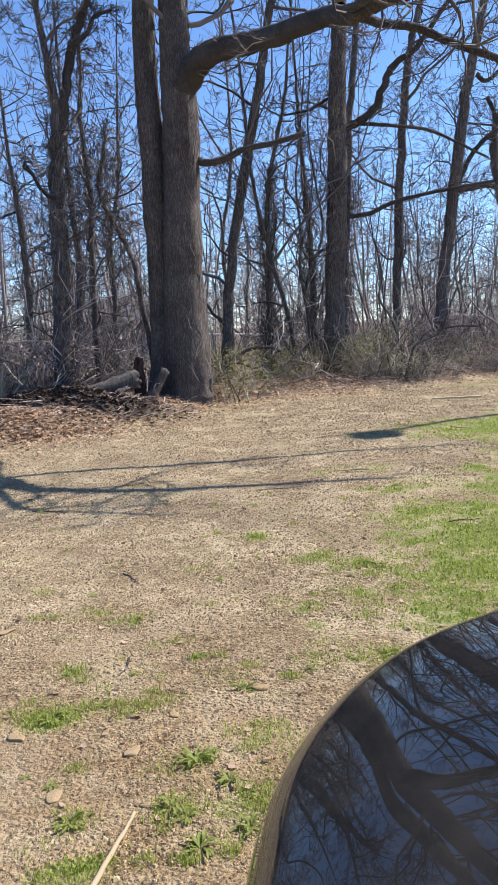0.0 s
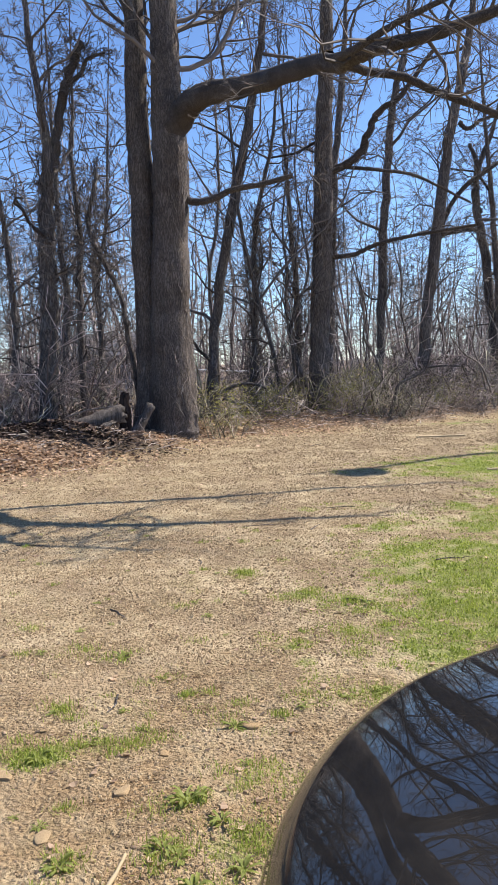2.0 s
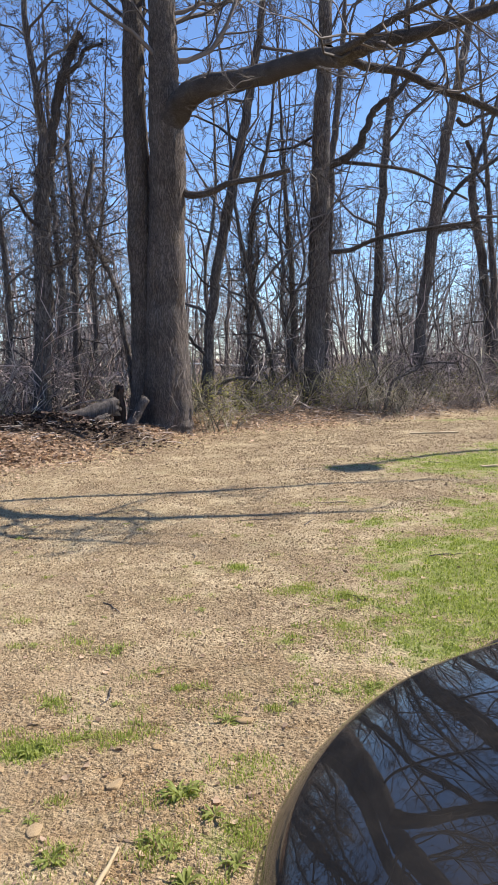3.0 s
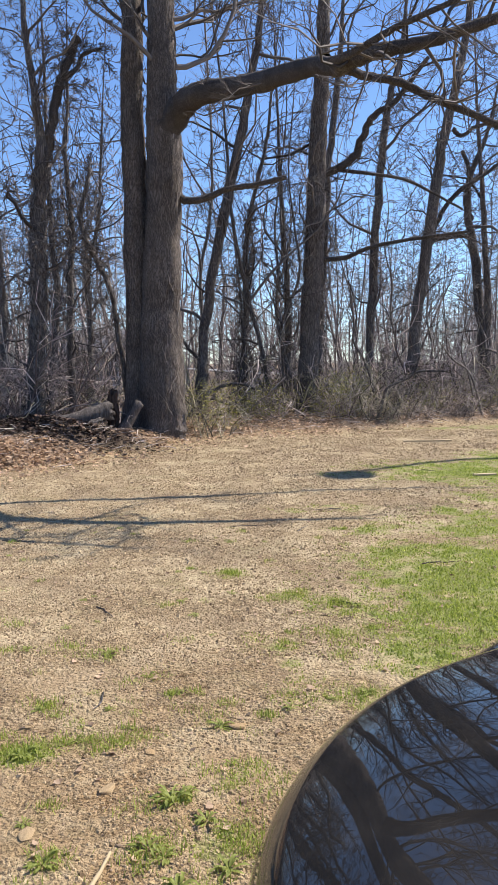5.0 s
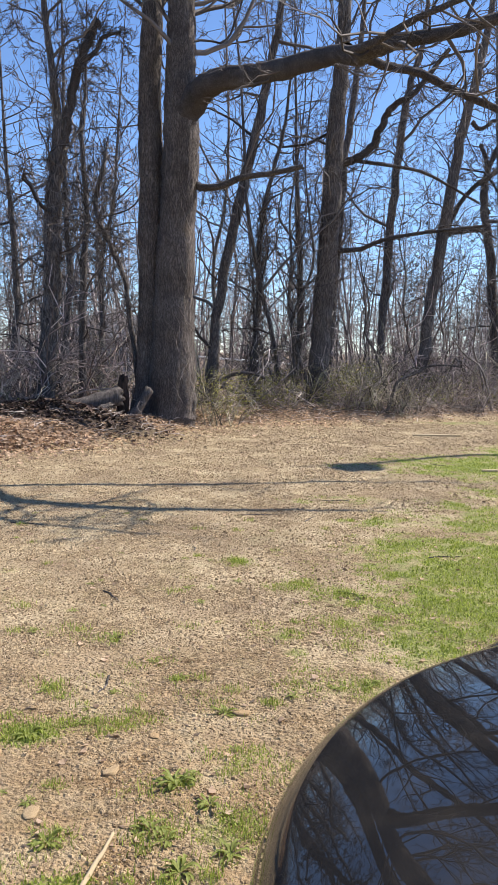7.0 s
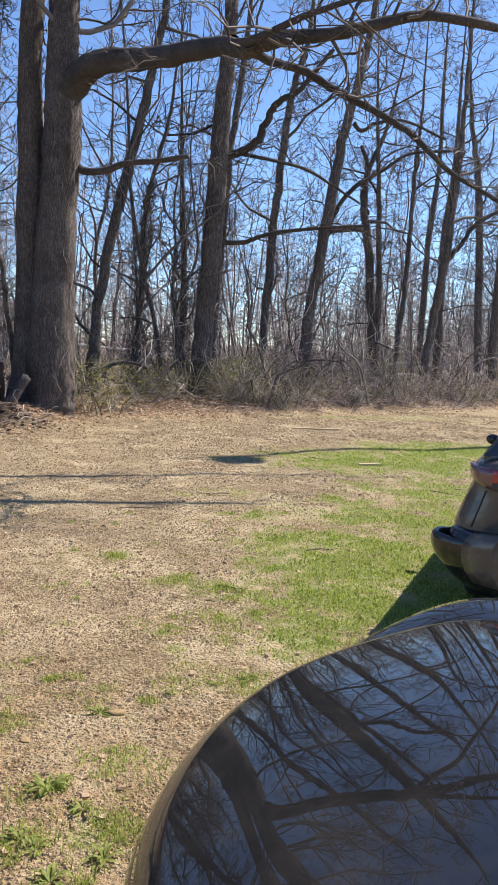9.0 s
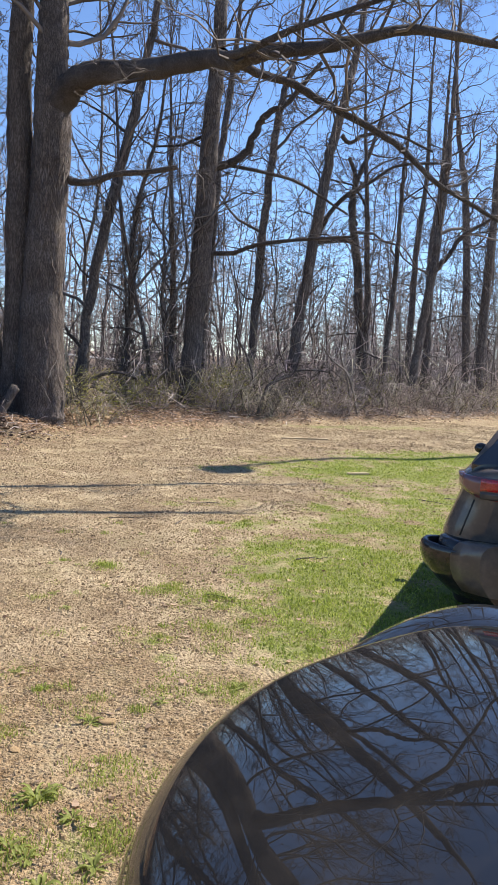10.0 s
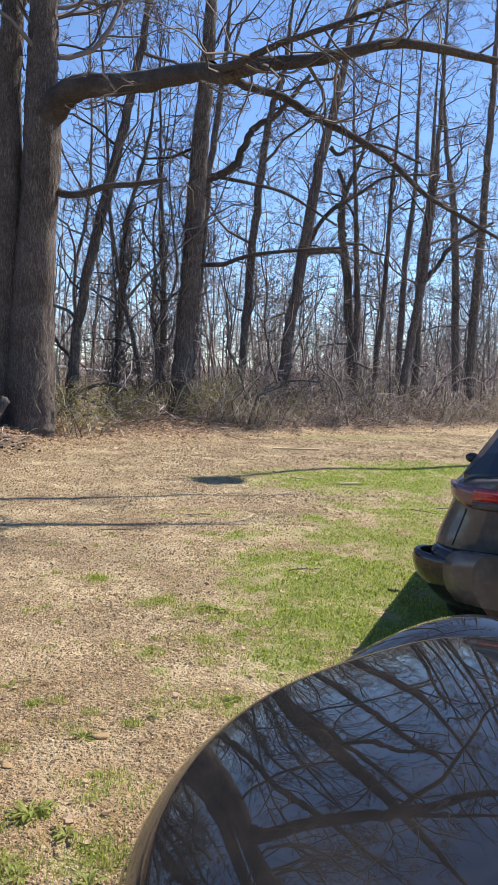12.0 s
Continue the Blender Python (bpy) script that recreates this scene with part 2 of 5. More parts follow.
def part(name, shape, material, parent=None, label=""):
    """One mesh object under a thing: shape is a mesh or a bmesh."""
    if isinstance(shape, bmesh.types.BMesh):
        me = bpy.data.meshes.new(name)
        shape.to_mesh(me)
        shape.free()
    else:
        me = shape
    if not me.materials:
        me.materials.append(material)
    ob = new(name, me)
    if parent is not None:
        ob.parent = parent
    return tagged(ob, label)


def grid_faces(rows, cols, closed=False):
    a = np.arange(rows - 1)[:, None] * cols
    b = np.arange(cols if closed else cols - 1)[None, :]
    c = (b + 1) % cols
    return np.stack([a + b, a + c, a + cols + c, a + cols + b], -1).reshape(-1, 4)


def scatter_mesh(name, kind_verts, kind_faces, places):
    """Many small copies (x, y, z, size, turn, tilt) of a little shape in one mesh."""
    base, faces = np.array(kind_verts, float), np.array(kind_faces)
    P = np.array(places, float)
    c, s = np.cos(P[:, 4]), np.sin(P[:, 4])
    ct, st = np.cos(P[:, 5]), np.sin(P[:, 5])
    X = base[None, :, 0] * P[:, 3:4]
    Y = base[None, :, 1] * P[:, 3:4]
    Z = base[None, :, 2] * P[:, 3:4]
    Y, Z = Y * ct[:, None] - Z * st[:, None], Y * st[:, None] + Z * ct[:, None]
    V = np.stack([X * c[:, None] - Y * s[:, None] + P[:, 0:1], X * s[:, None] + Y * c[:, None] + P[:, 1:2], Z + P[:, 2:3]], -1)
    F = faces[None] + (np.arange(len(P)) * len(base))[:, None, None]
    return mesh_of(name, V.reshape(-1, 3), F.reshape(-1, faces.shape[1]), False)


class Bundle:
    """Collects tapered tubes and makes one mesh of them."""
    def __init__(self):
        self.groups = {}

    def add(self, pts, radii, sides):
        self.groups.setdefault((len(pts), sides), []).append((pts, radii))

    def arrays(self):
        allv, allf, base = [], [], 0
        for (n, k), items in self.groups.items():
            P = np.array([[tuple(p) for p in it[0]] for it in items], float)
            Rr = np.array([it[1] for it in items], float)
            T = np.gradient(P, axis=1)
            T /= np.linalg.norm(T, axis=2, keepdims=True) + 1e-9
            mean = T.mean(1)
            ref = np.where((abs(mean[:, 2]) > 0.75)[:, None], np.array([[1.0, 0.05, 0.0]]), np.array([[0.05, 0.0, 1.0]]))
            U = np.cross(T, ref[:, None, :])
            U /= np.linalg.norm(U, axis=2, keepdims=True) + 1e-9
            V = np.cross(T, U)
            a = np.arange(k) * 2 * math.pi / k
            ring = U[:, :, None, :] * np.cos(a)[None, None, :, None] + V[:, :, None, :] * np.sin(a)[None, None, :, None]
            verts = P[:, :, None, :] + ring * Rr[:, :, None, None]
            f = grid_faces(n, k, True)
            f = f[None] + (np.arange(len(items)) * n * k)[:, None, None] + base
            allv.append(verts.reshape(-1, 3))
            allf.append(f.reshape(-1, 4))
            base += len(items) * n * k
        return np.concatenate(allv), np.concatenate(allf)

    def mesh(self, name):
        return mesh_of(name, *self.arrays())


def spline(ctrl, per=6):
    """A smooth run of (x, y, z, r) through control points."""
    C = np.array(ctrl, float)
    C = np.vstack([2 * C[0] - C[1], C, 2 * C[-1] - C[-2]])
    out = []
    for i in range(1, len(C) - 2):
        a, b, c, d = C[i - 1:i + 3]
        for s in np.arange(per) / per:
            out.append(0.5 * (2 * b + (c - a) * s + (2 * a - 5 * b + 4 * c - d) * s * s + (3 * b - a - 3 * c + d) * s ** 3))
    out.append(C[-2])
    out = np.array(out)
    out[:, 3] = np.maximum(out[:, 3], 0.003)
    return out


def grow(B, p, d, length, r, level, rng, wander=0.27, up=0.05, fine=0.004, dense=1.0, deepest=3):
    """A branch with its smaller branches."""
    n, k = ((8, 5), (6, 3), (4, 3), (3, 3))[level]
    pts, rad = [p], [r]
    step = length / (n - 1)
    for i in range(1, n):
        d = (d + Vector((rng.gauss(0, wander), rng.gauss(0, wander), rng.gauss(0, wander) + up))).normalized()
        p = p + d * step
        pts.append(p)
        rad.append(max(fine * 0.6, r * (1 - 0.75 * i / (n - 1))))
    B.add(pts, rad, k)
    if level >= deepest:
        return
    count = max(2, int(round(dense * (5.0, 6.0, 4.0)[level] * rng.uniform(0.7, 1.3))))
    for j in range(count):
        s = rng.uniform(0.18, 1.0) * (n - 1)
        i = min(int(s), n - 2)
        q = pts[i].lerp(pts[i + 1], s - i)
        t = (pts[i + 1] - pts[i]).normalized()
        side = t.cross(Vector((rng.gauss(0, 1), rng.gauss(0, 1), rng.gauss(0, 1)))).normalized()
        a = rng.uniform(0.4, 1.05)
        grow(B, q, t * math.cos(a) + side * math.sin(a), length * rng.uniform(0.28, 0.6) * (1.15 - 0.5 * s / (n - 1)), max(fine, rad[i] * 0.55), level + 1, rng, wander, up, fine, dense, deepest)


def shed(B, path, rng, first, count, length, fine=0.004, dense=1.0, level=1, up=0.06, crook=0.27):
    """Branches along a trunk or limb, from the share `first` of its length on."""
    n = len(path)
    for j in range(count):
        s = (first + (1 - first) * (j + rng.random()) / count) * (n - 1)
        i = min(int(s), n - 2)
        p, q = Vector(path[i][:3]), Vector(path[i + 1][:3])
        t = (q - p).normalized()
        side = t.cross(Vector((rng.gauss(0, 1), rng.gauss(0, 1), rng.gauss(0, 1)))).normalized()
        a = rng.uniform(0.6, 1.35)
        L = length * rng.uniform(0.4, 1.3) * (1.15 - 0.5 * s / (n - 1))
        grow(B, p.lerp(q, s - i), t * math.cos(a) + side * math.sin(a), L, max(fine, min(path[i][3] * 0.5, L * 0.017)), level, rng, crook, up, fine, dense)


def roughen(v, amount, scale, stretch=1.0):
    out = v.copy()
    for i, p in enumerate(v):
        w = noise.noise_vector(Vector((p[0] * scale, p[1] * scale, p[2] * scale * stretch)))
        out[i] += np.array(w) * amount
    return out


EDGE = [(-60, -12), (-15, 7.5), (-7.63, 11.48), (-4.18, 13.28), (-2.94, 14.27), (-1.71, 16.23), (-0.03, 19.48), (2.31, 20.29), (4.85, 21.3), (7.06, 22.67), (10.95, 24.73), (13.35, 26), (60, 66)]


def edge_y(x):
    """Where the wood begins."""
    return np.interp(x, [e[0] for e in EDGE], [e[1] for e in EDGE])


TURF = [(2.68, 5.19, 2.0, 1.5, 1.0), (2.14, 6.66, 1.3, 1.0, 0.95), (3.34, 7.82, 1.6, 1.5, 0.85), (4.66, 12.34, 2.6, 1.5, 1.0), (6.55, 13.78, 2.4, 1.6, 1.0), (4.38, 9.58, 1.5, 1.4, 0.8),
        (1.32, 9.23, 0.8, 0.3, 0.6), (1.61, 7.99, 0.5, 0.3, 0.55), (7.1, 20.51, 3.0, 0.8, 0.7), (-0.52, 3.55, 0.3, 0.1, 0.55), (-0.96, 3.44, 0.16, 0.1, 0.8), (0.02, 3.22, 0.2, 0.12, 0.6),
        (-0.03, 2.74, 0.22, 0.14, 0.6), (-0.62, 2.38, 0.16, 0.07, 0.8), (0.56, 3.98, 0.3, 0.22, 0.4), (0.41, 5.74, 0.2, 0.1, 0.6), (0.02, 6.48, 0.14, 0.12, 0.6), (0.85, 4.73, 0.3, 0.4, 0.42), (1.8, 5.5, 0.8, 1.0, 1.0), (1.35, 4.7, 0.45, 0.6, 0.95)]


def turf(x, y):
    """How thick the grass stands, 0 to 1."""
    s = 0.0
    for cx, cy, rx, ry, w in TURF:
        q = ((x - cx) / rx) ** 2 + ((y - cy) / ry) ** 2
        if q < 4:
            s = max(s, w * (1 - q / 1.9))
    return max(0.0, min(1.0, s + 0.4 * noise.noise(Vector((x * 1.7, y * 1.7, 3.0))) + 0.35 * noise.noise(Vector((x * 4.5, y * 4.5, 8.0))) - 0.06)) if s > 0 else 0.0


def lie(x, y):
    """Height of the ground."""
    inside = y - edge_y(x)
    bank = 0.28 * max(0.0, min(1.0, (inside + 0.5) / 1.6)) if inside < 14 else 0.28
    mound = 0.42 * math.exp(-((x + 3.9) / 1.6) ** 2 - ((y - 15.9) / 0.8) ** 2) + 0.16 * math.exp(-((x + 4.6) / 1.1) ** 2 - ((y - 14.3) / 0.6) ** 2)
    return bank + mound + 0.016 * noise.noise(Vector((x * 1.3, y * 1.3, 0))) + 0.03 * noise.noise(Vector((x * 0.3, y * 0.3, 5.0))) * min(1.0, math.hypot(x, y) / 10) + 0.006 * noise.noise(Vector((x * 6, y * 6, 1.0)))


# ---- ground: one sheet to the horizon ----
def build_ground():
    fine = np.radians(np.arange(-46, 50.01, 0.42))
    rest = np.radians(np.arange(56, 311, 6.0))
    ang = np.concatenate([fine, rest])
    rad = [0.01, 0.2, 0.4, 0.6]
    while rad[-1] < 42:
        rad.append(rad[-1] * 1.0155 + 0.004)
    while rad[-1] < 4000:
        rad.append(rad[-1] * 1.14)
    verts, tf, lt, so, hu = [(0, 0, 0)], [0.0], [0.0], [0.0], [0.0]
    for r in rad:
        for a in ang:
            x, y = r * math.sin(a), r * math.cos(a)
            verts.append((x, y, lie(x, y) if r < 120 else 0.28))
            tf.append(turf(x, y) if r < 40 else 0.0)
            inside = y - edge_y(x) + 0.7 * noise.noise(Vector((x * 0.9, y * 0.9, 7)))
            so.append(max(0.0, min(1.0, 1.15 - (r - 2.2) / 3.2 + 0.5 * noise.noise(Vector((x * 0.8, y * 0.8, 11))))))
            # dark ellipse on the mound, for rot and the oak's shade
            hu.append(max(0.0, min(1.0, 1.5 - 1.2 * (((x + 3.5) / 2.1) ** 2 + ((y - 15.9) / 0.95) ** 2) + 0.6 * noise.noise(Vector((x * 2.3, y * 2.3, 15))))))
            lt.append(max(0.0, min(1.0, (inside + 0.45) / 0.5)))
    n, c = len(rad), len(ang)
    f = grid_faces(n, c, True) + 1
    me = mesh_of("ground", verts, f[:, ::-1])
    for name, values in (("turf", tf), ("litter", lt), ("soil", so), ("mound_dark", hu)):
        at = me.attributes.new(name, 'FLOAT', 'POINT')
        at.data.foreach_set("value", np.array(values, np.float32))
    tagged(part("ground", me, M["earth"]), "dry sandy earth with sparse turf and leaf litter", "ground", kind="structure")


build_ground()


# ---- trees ----
def tree(x, y, label, category="tree", group=""):
    root = tagged(new("tree"), label, category, group)
    root.location = (x, y, 0)
    return root


def local(path, root):
    p = np.array(path, float).copy()
    p[:, 0] -= root.location[0]
    p[:, 1] -= root.location[1]
    return p


EYE = 1.75


def away(run, s):
    """A run of (x, y, z, r) drawn s times as far off and as large, seen from standing height."""
    return [(x * s, y * s, EYE + (z - EYE) * s, r * s) for x, y, z, r in run]


def footed(ctrl, flare=1.15):
    """Control points carried down into the ground with a flare at the foot."""
    x, y, z, r = ctrl[0]
    x2, _, z2, _ = ctrl[1]
    k = (x2 - x) / max(0.2, z2 - z)
    down = [] if z < 0.15 else [(x - k * (z - 0.02), y, 0.12, r * flare)]
    return [(x - k * (z + 0.3), y, -0.25, r * flare * 1.08)] + down + list(ctrl)


def crowned(ctrl, top):
    """Control points carried on up to the height top, thinning out."""
    x, y, z, r = ctrl[-1]
    x0, _, z0, _ = ctrl[-3]
    k = (x - x0) / max(0.3, z - z0) * 0.6
    return list(ctrl) + [(x + k * (top - z) * s, y + 0.2 * s, z + (top - z) * s, max(0.012, r * (1 - 0.93 * s))) for s in (0.35, 0.7, 1.0) if top > z + 0.5]


def stem(ctrl, sides, rng, jitter=0.02):
    p = spline(ctrl)
    for i in range(1, len(p)):
        p[i, :2] += np.array([rng.gauss(0, jitter), rng.gauss(0, jitter)]) * min(1, p[i, 3] * 8)
        p[i, 3] *= rng.uniform(0.95, 1.05)
    return p


def trunk_mesh(name, p, sides, furrow=0.0, seed=0.0):
    """A round trunk; furrow presses long grooves into the bark."""
    b = Bundle()
    b.add(p[:, :3], p[:, 3], sides)
    v, f = b.arrays()
    if furrow:
        n = len(p)
        v = v.reshape(n, sides, 3)
        for i in range(n):
            for j in range(sides):
                c = p[i, :3]
                a = 2 * math.pi * j / sides
                g = noise.noise(Vector((math.cos(a) * 7 + seed, math.sin(a) * 7, c[2] * 0.8))) + 0.6 * noise.noise(Vector((math.cos(a) * 2.2 + seed, math.sin(a) * 2.2, c[2] * 0.45)))
                low = max(0.0, 1 - c[2] / 1.0) if c[2] < 1.0 else 0.0
                lobes = 0.07 * low * math.cos(a * 5 + seed)
                v[i, j] = c + (v[i, j] - c) * (1 + furrow * g + lobes)
        v = v.reshape(-1, 3)
    return mesh_of(name, v, f)


def cling(B, p, rng, count):
    """Bare vines and short shoots in a tangle round the lower trunk."""
    for i in range(count):
        z = rng.uniform(0.6, 6.5)
        x, y, r = (float(np.interp(z, p[:, 2], p[:, q])) for q in (0, 1, 3))
        a, out = rng.uniform(0, 6.28), r + abs(rng.gauss(0.02, 0.16))
        q = Vector((x + math.cos(a) * out, y + math.sin(a) * out, z))
        d = Vector((rng.gauss(0, 0.14), rng.gauss(0, 0.14), rng.uniform(0.05, 0.4)))
        bend = Vector((rng.gauss(0, 0.06), rng.gauss(0, 0.06), 0))
        B.add([q - d * 0.5, q + bend, q + d * 0.5], [0.011, 0.009, 0.004], 3)


def standing(label, ctrl, limbs=(), top=14.0, first=0.35, count=26, length=2.6, seed=1, bark="bark", sides=12, fine=0.009, dense=1.0, off=1.0, tangle=0):
    """A tree after its trunk's and limbs' runs of (x, y, z, r)."""
    rng = random.Random(seed)
    ctrl, limbs = away(ctrl, off), [away(run, off) for run in limbs]
    root = tree(ctrl[0][0], ctrl[0][1], label)
    p = local(stem(crowned(footed(ctrl), top), sides, rng), root)
    part("trunk", trunk_mesh("trunk", p, sides, 0.05, seed), M[bark], root)
    B = Bundle()
    shed(B, p, rng, max(0.2, first - 0.05), max(5, int(count * 0.42)), length * 1.35, fine, dense * 0.85, 0, 0.05, 0.34)
    shed(B, p, rng, first * 0.7, count, length * 0.8, fine, dense * 0.8, 1, 0.04, 0.36)
    cling(B, p, rng, tangle)
    for run in limbs:
        q = local(stem(run, 8, rng, 0.03), root)
        b = Bundle()
        b.add(q[:, :3], q[:, 3], 10)
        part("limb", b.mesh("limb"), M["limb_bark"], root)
        shed(B, q, rng, 0.25, max(5, int(count * 0.4)), length * 0.55, fine, dense)
    part("crown", B.mesh("crown"), M["twig"], root)
    return root


# the old oak with two trunks that share one foot
def build_oak():
    rng = random.Random(11)
    root = tree(-1.68, 17.92, "old two-trunked oak with furrowed grey-brown bark and heavy limb")
    right = [(-1.26, 16, -0.3, 0.56), (-1.26, 16, 0.17, 0.53), (-1.25, 16, 0.6, 0.495), (-1.24, 16, 1.81, 0.43), (-1.22, 16, 2.7, 0.391), (-1.18, 16, 3.79, 0.359), (-1.13, 16, 4.86, 0.35), (-1.1, 16, 6.01, 0.35), (-1.12, 16, 7.03, 0.3), (-1.1, 16, 7.94, 0.274)]
    left = [(-1.73, 16.25, -0.3, 0.502), (-1.73, 16.25, 0.51, 0.386), (-1.7, 16.25, 1.37, 0.305), (-1.69, 16.25, 2.73, 0.261), (-1.7, 16.25, 3.85, 0.247), (-1.71, 16.25, 4.93, 0.235), (-1.73, 16.25, 6, 0.238), (-1.73, 16.25, 7.05, 0.217), (-1.7, 16.25, 8.07, 0.204)]
    low = [(-1.12, 16, 6.2, 0.29), (-0.76, 15.9, 6.66, 0.262), (-0.37, 15.8, 6.91, 0.223), (0.34, 15.7, 7, 0.201), (0.96, 15.6, 7.11, 0.189), (1.59, 15.5, 7.28, 0.176), (2, 15.4, 7.37, 0.134)]
    onward = [(1.9, 15.36, 7.3, 0.165), (2.19, 15.2, 7.18, 0.158), (2.5, 15.16, 7.33, 0.158), (3.03, 15.11, 7.46, 0.138), (3.89, 15.07, 7.61, 0.117), (4.75, 15.03, 7.88, 0.107), (5.4, 14.99, 8.05, 0.097), (6.07, 14.94, 8.07, 0.087), (7.49, 14.9, 7.94, 0.066), (8.9, 14.8, 7.85, 0.03)]
    upper = [(1.9, 15.36, 7.36, 0.11), (2.19, 15.2, 7.33, 0.105), (2.6, 15.12, 7.5, 0.095), (3.21, 15.05, 7.82, 0.084), (4.05, 14.97, 8.17, 0.069), (5.33, 14.9, 8.71, 0.053), (6.9, 14.8, 9.4, 0.03)]
    hanging = [(2.0, 15.36, 7.3, 0.09), (2.36, 15.2, 7.15, 0.085), (2.73, 15.14, 7.01, 0.079), (3.32, 15.07, 6.88, 0.074), (3.92, 15.01, 6.58, 0.07), (4.82, 14.95, 6.21, 0.065), (5.5, 14.89, 5.83, 0.06), (6.2, 14.82, 5.26, 0.049), (6.84, 14.76, 4.94, 0.044), (7.64, 14.7, 4.55, 0.033), (8.4, 14.6, 4.2, 0.015)]
    snag = [(-0.93, 16, 5.1, 0.066), (-0.66, 15.88, 4.93, 0.071), (-0.27, 15.76, 4.95, 0.065), (0.12, 15.64, 5.09, 0.059), (0.65, 15.52, 5.14, 0.053), (1.25, 15.4, 5.26, 0.047)]
    right, left, snag = away(right, 1.12), away(left, 1.12), away(snag, 1.12)
    low = [away([q], 1.12 - 0.31 * (i / 6) ** 1.7)[0] for i, q in enumerate(low)]
    onward = [away([q], 0.81 - 0.06 * min(1.0, i / 4))[0] for i, q in enumerate(onward)]
    upper = [(x, y, z, r * 0.75) for x, y, z, r in (away([q], max(0.69, 0.81 - 0.035 * i))[0] for i, q in enumerate(upper))]
    hanging = [away([q], 0.81 + 0.03 * min(1.0, i / 3))[0] for i, q in enumerate(hanging)]
    B = Bundle()
    for ctrl, label in ((right, ""), (left, "")):
        p = local(stem(crowned(ctrl, 17.0), 40, rng, 0.006), root)
        part("trunk", trunk_mesh("trunk", p, 48, 0.055, ctrl[0][0]), M["oak_bark"], root)
        shed(B, p, rng, 0.7, 28, 4.6, 0.008, 0.95, 0)
    for run, name, n, L in ((low, "limb", 6, 1.5), (onward, "limb", 16, 1.9), (upper, "limb", 14, 1.9), (hanging, "limb", 16, 1.1), (snag, "broken_limb", 3, 0.5)):
        q = local(stem(run, 14, rng, 0.02), root)
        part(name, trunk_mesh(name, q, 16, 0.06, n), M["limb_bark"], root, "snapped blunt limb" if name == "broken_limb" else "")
        shed(B, q, rng, 0.2, n, L, 0.004, 1.0)
    part("crown", B.mesh("crown"), M["twig"], root)
    # bare vines that cling to the trunk
    V = Bundle()
    for i in range(62):
        a, z = rng.choice((rng.uniform(5.0, 6.6), rng.uniform(5.6, 6.6))), rng.uniform(0.3, 6.5)
        pts, rr = [], rng.uniform(0.004, 0.008)
        drift = rng.gauss(0, 0.045)
        for j in range(9):
            cx = float(np.interp(z, [0, 2, 4, 6, 8], [-1.41, -1.385, -1.32, -1.24, -1.235])) + 1.68
            R0 = float(np.interp(z, [0.0, 0.5, 1.8, 2.8, 4.0, 5.4, 6.5, 7.5], [0.60, 0.56, 0.485, 0.44, 0.405, 0.395, 0.395, 0.34])) * 1.03 + (0.03 * (j - 6) if j > 6 else 0.0)
            pts.append(Vector((cx + R0 * math.cos(a), R0 * math.sin(a), z)))
            a += drift + rng.gauss(0, 0.06)
            z += rng.uniform(0.04, 0.13)
        V.add(pts, [rr * (1 - 0.1 * j) for j in range(9)], 4)
    part("vine", V.mesh("vine"), M["vine"], root, "pale bare climbing vine")


build_oak()

TALL = "tall bare tree with grey-brown bark and thin twigs"
standing("slender bare tree that leans behind the oak", [(-0.6, 20.5, 1.13, 0.131), (-0.52, 20.5, 2.06, 0.123), (-0.23, 20.5, 4.02, 0.128), (0.11, 20.5, 5.65, 0.134), (0.48, 20.5, 7.24, 0.118), (0.74, 20.5, 8.54, 0.103), (0.96, 20.5, 9.56, 0.096)],
         [[(-0.54, 20.45, 1.77, 0.05), (-0.77, 20.45, 2.02, 0.044), (-0.96, 20.45, 2.24, 0.038), (-1.11, 20.45, 2.52, 0.032), (-1.2, 20.45, 2.75, 0.026), (-1.3, 20.45, 2.96, 0.02)]], top=15, off=1.12, seed=21, count=20)
standing("tall straight bare tree with dark bark at the wood's edge", [(1.96, 19.2, 0.45, 0.274), (2.04, 19.2, 1.37, 0.245), (2.12, 19.2, 2.7, 0.229), (2.21, 19.2, 4.27, 0.239), (2.27, 19.2, 5.92, 0.217), (2.36, 19.2, 7.78, 0.194), (2.44, 19.2, 8.98, 0.167)],
         [[(2.43, 19.2, 6.19, 0.105), (2.82, 19.03, 6.31, 0.091), (3.15, 18.87, 6.56, 0.09), (3.37, 18.7, 7.09, 0.082), (3.6, 18.53, 7.38, 0.075), (4.01, 18.37, 7.63, 0.062), (4.66, 18.2, 8.48, 0.043)],
          [(2.39, 19.2, 4.19, 0.06), (2.95, 19, 4.22, 0.053), (3.38, 18.8, 4.38, 0.052), (3.8, 18.6, 4.47, 0.045), (4.65, 18.4, 4.58, 0.038), (5.63, 18.2, 4.68, 0.031)],
          [(2.65, 19.2, 6.3, 0.052), (3.61, 19.45, 6.25, 0.04), (4.46, 19.7, 6.18, 0.04), (5.19, 19.95, 5.94, 0.034), (6.08, 20.2, 5.55, 0.028)]], top=19, off=1.25, tangle=260, seed=22, first=0.45, sides=18)
standing(TALL, [(2.68, 22.5, 0.65, 0.096), (2.76, 22.5, 2.85, 0.095), (2.86, 22.5, 4.68, 0.094), (2.97, 22.5, 6.62, 0.1), (3.15, 22.5, 8.36, 0.091), (3.35, 22.5, 10.2, 0.075)], top=16, off=1.2, tangle=500, seed=23, count=18)
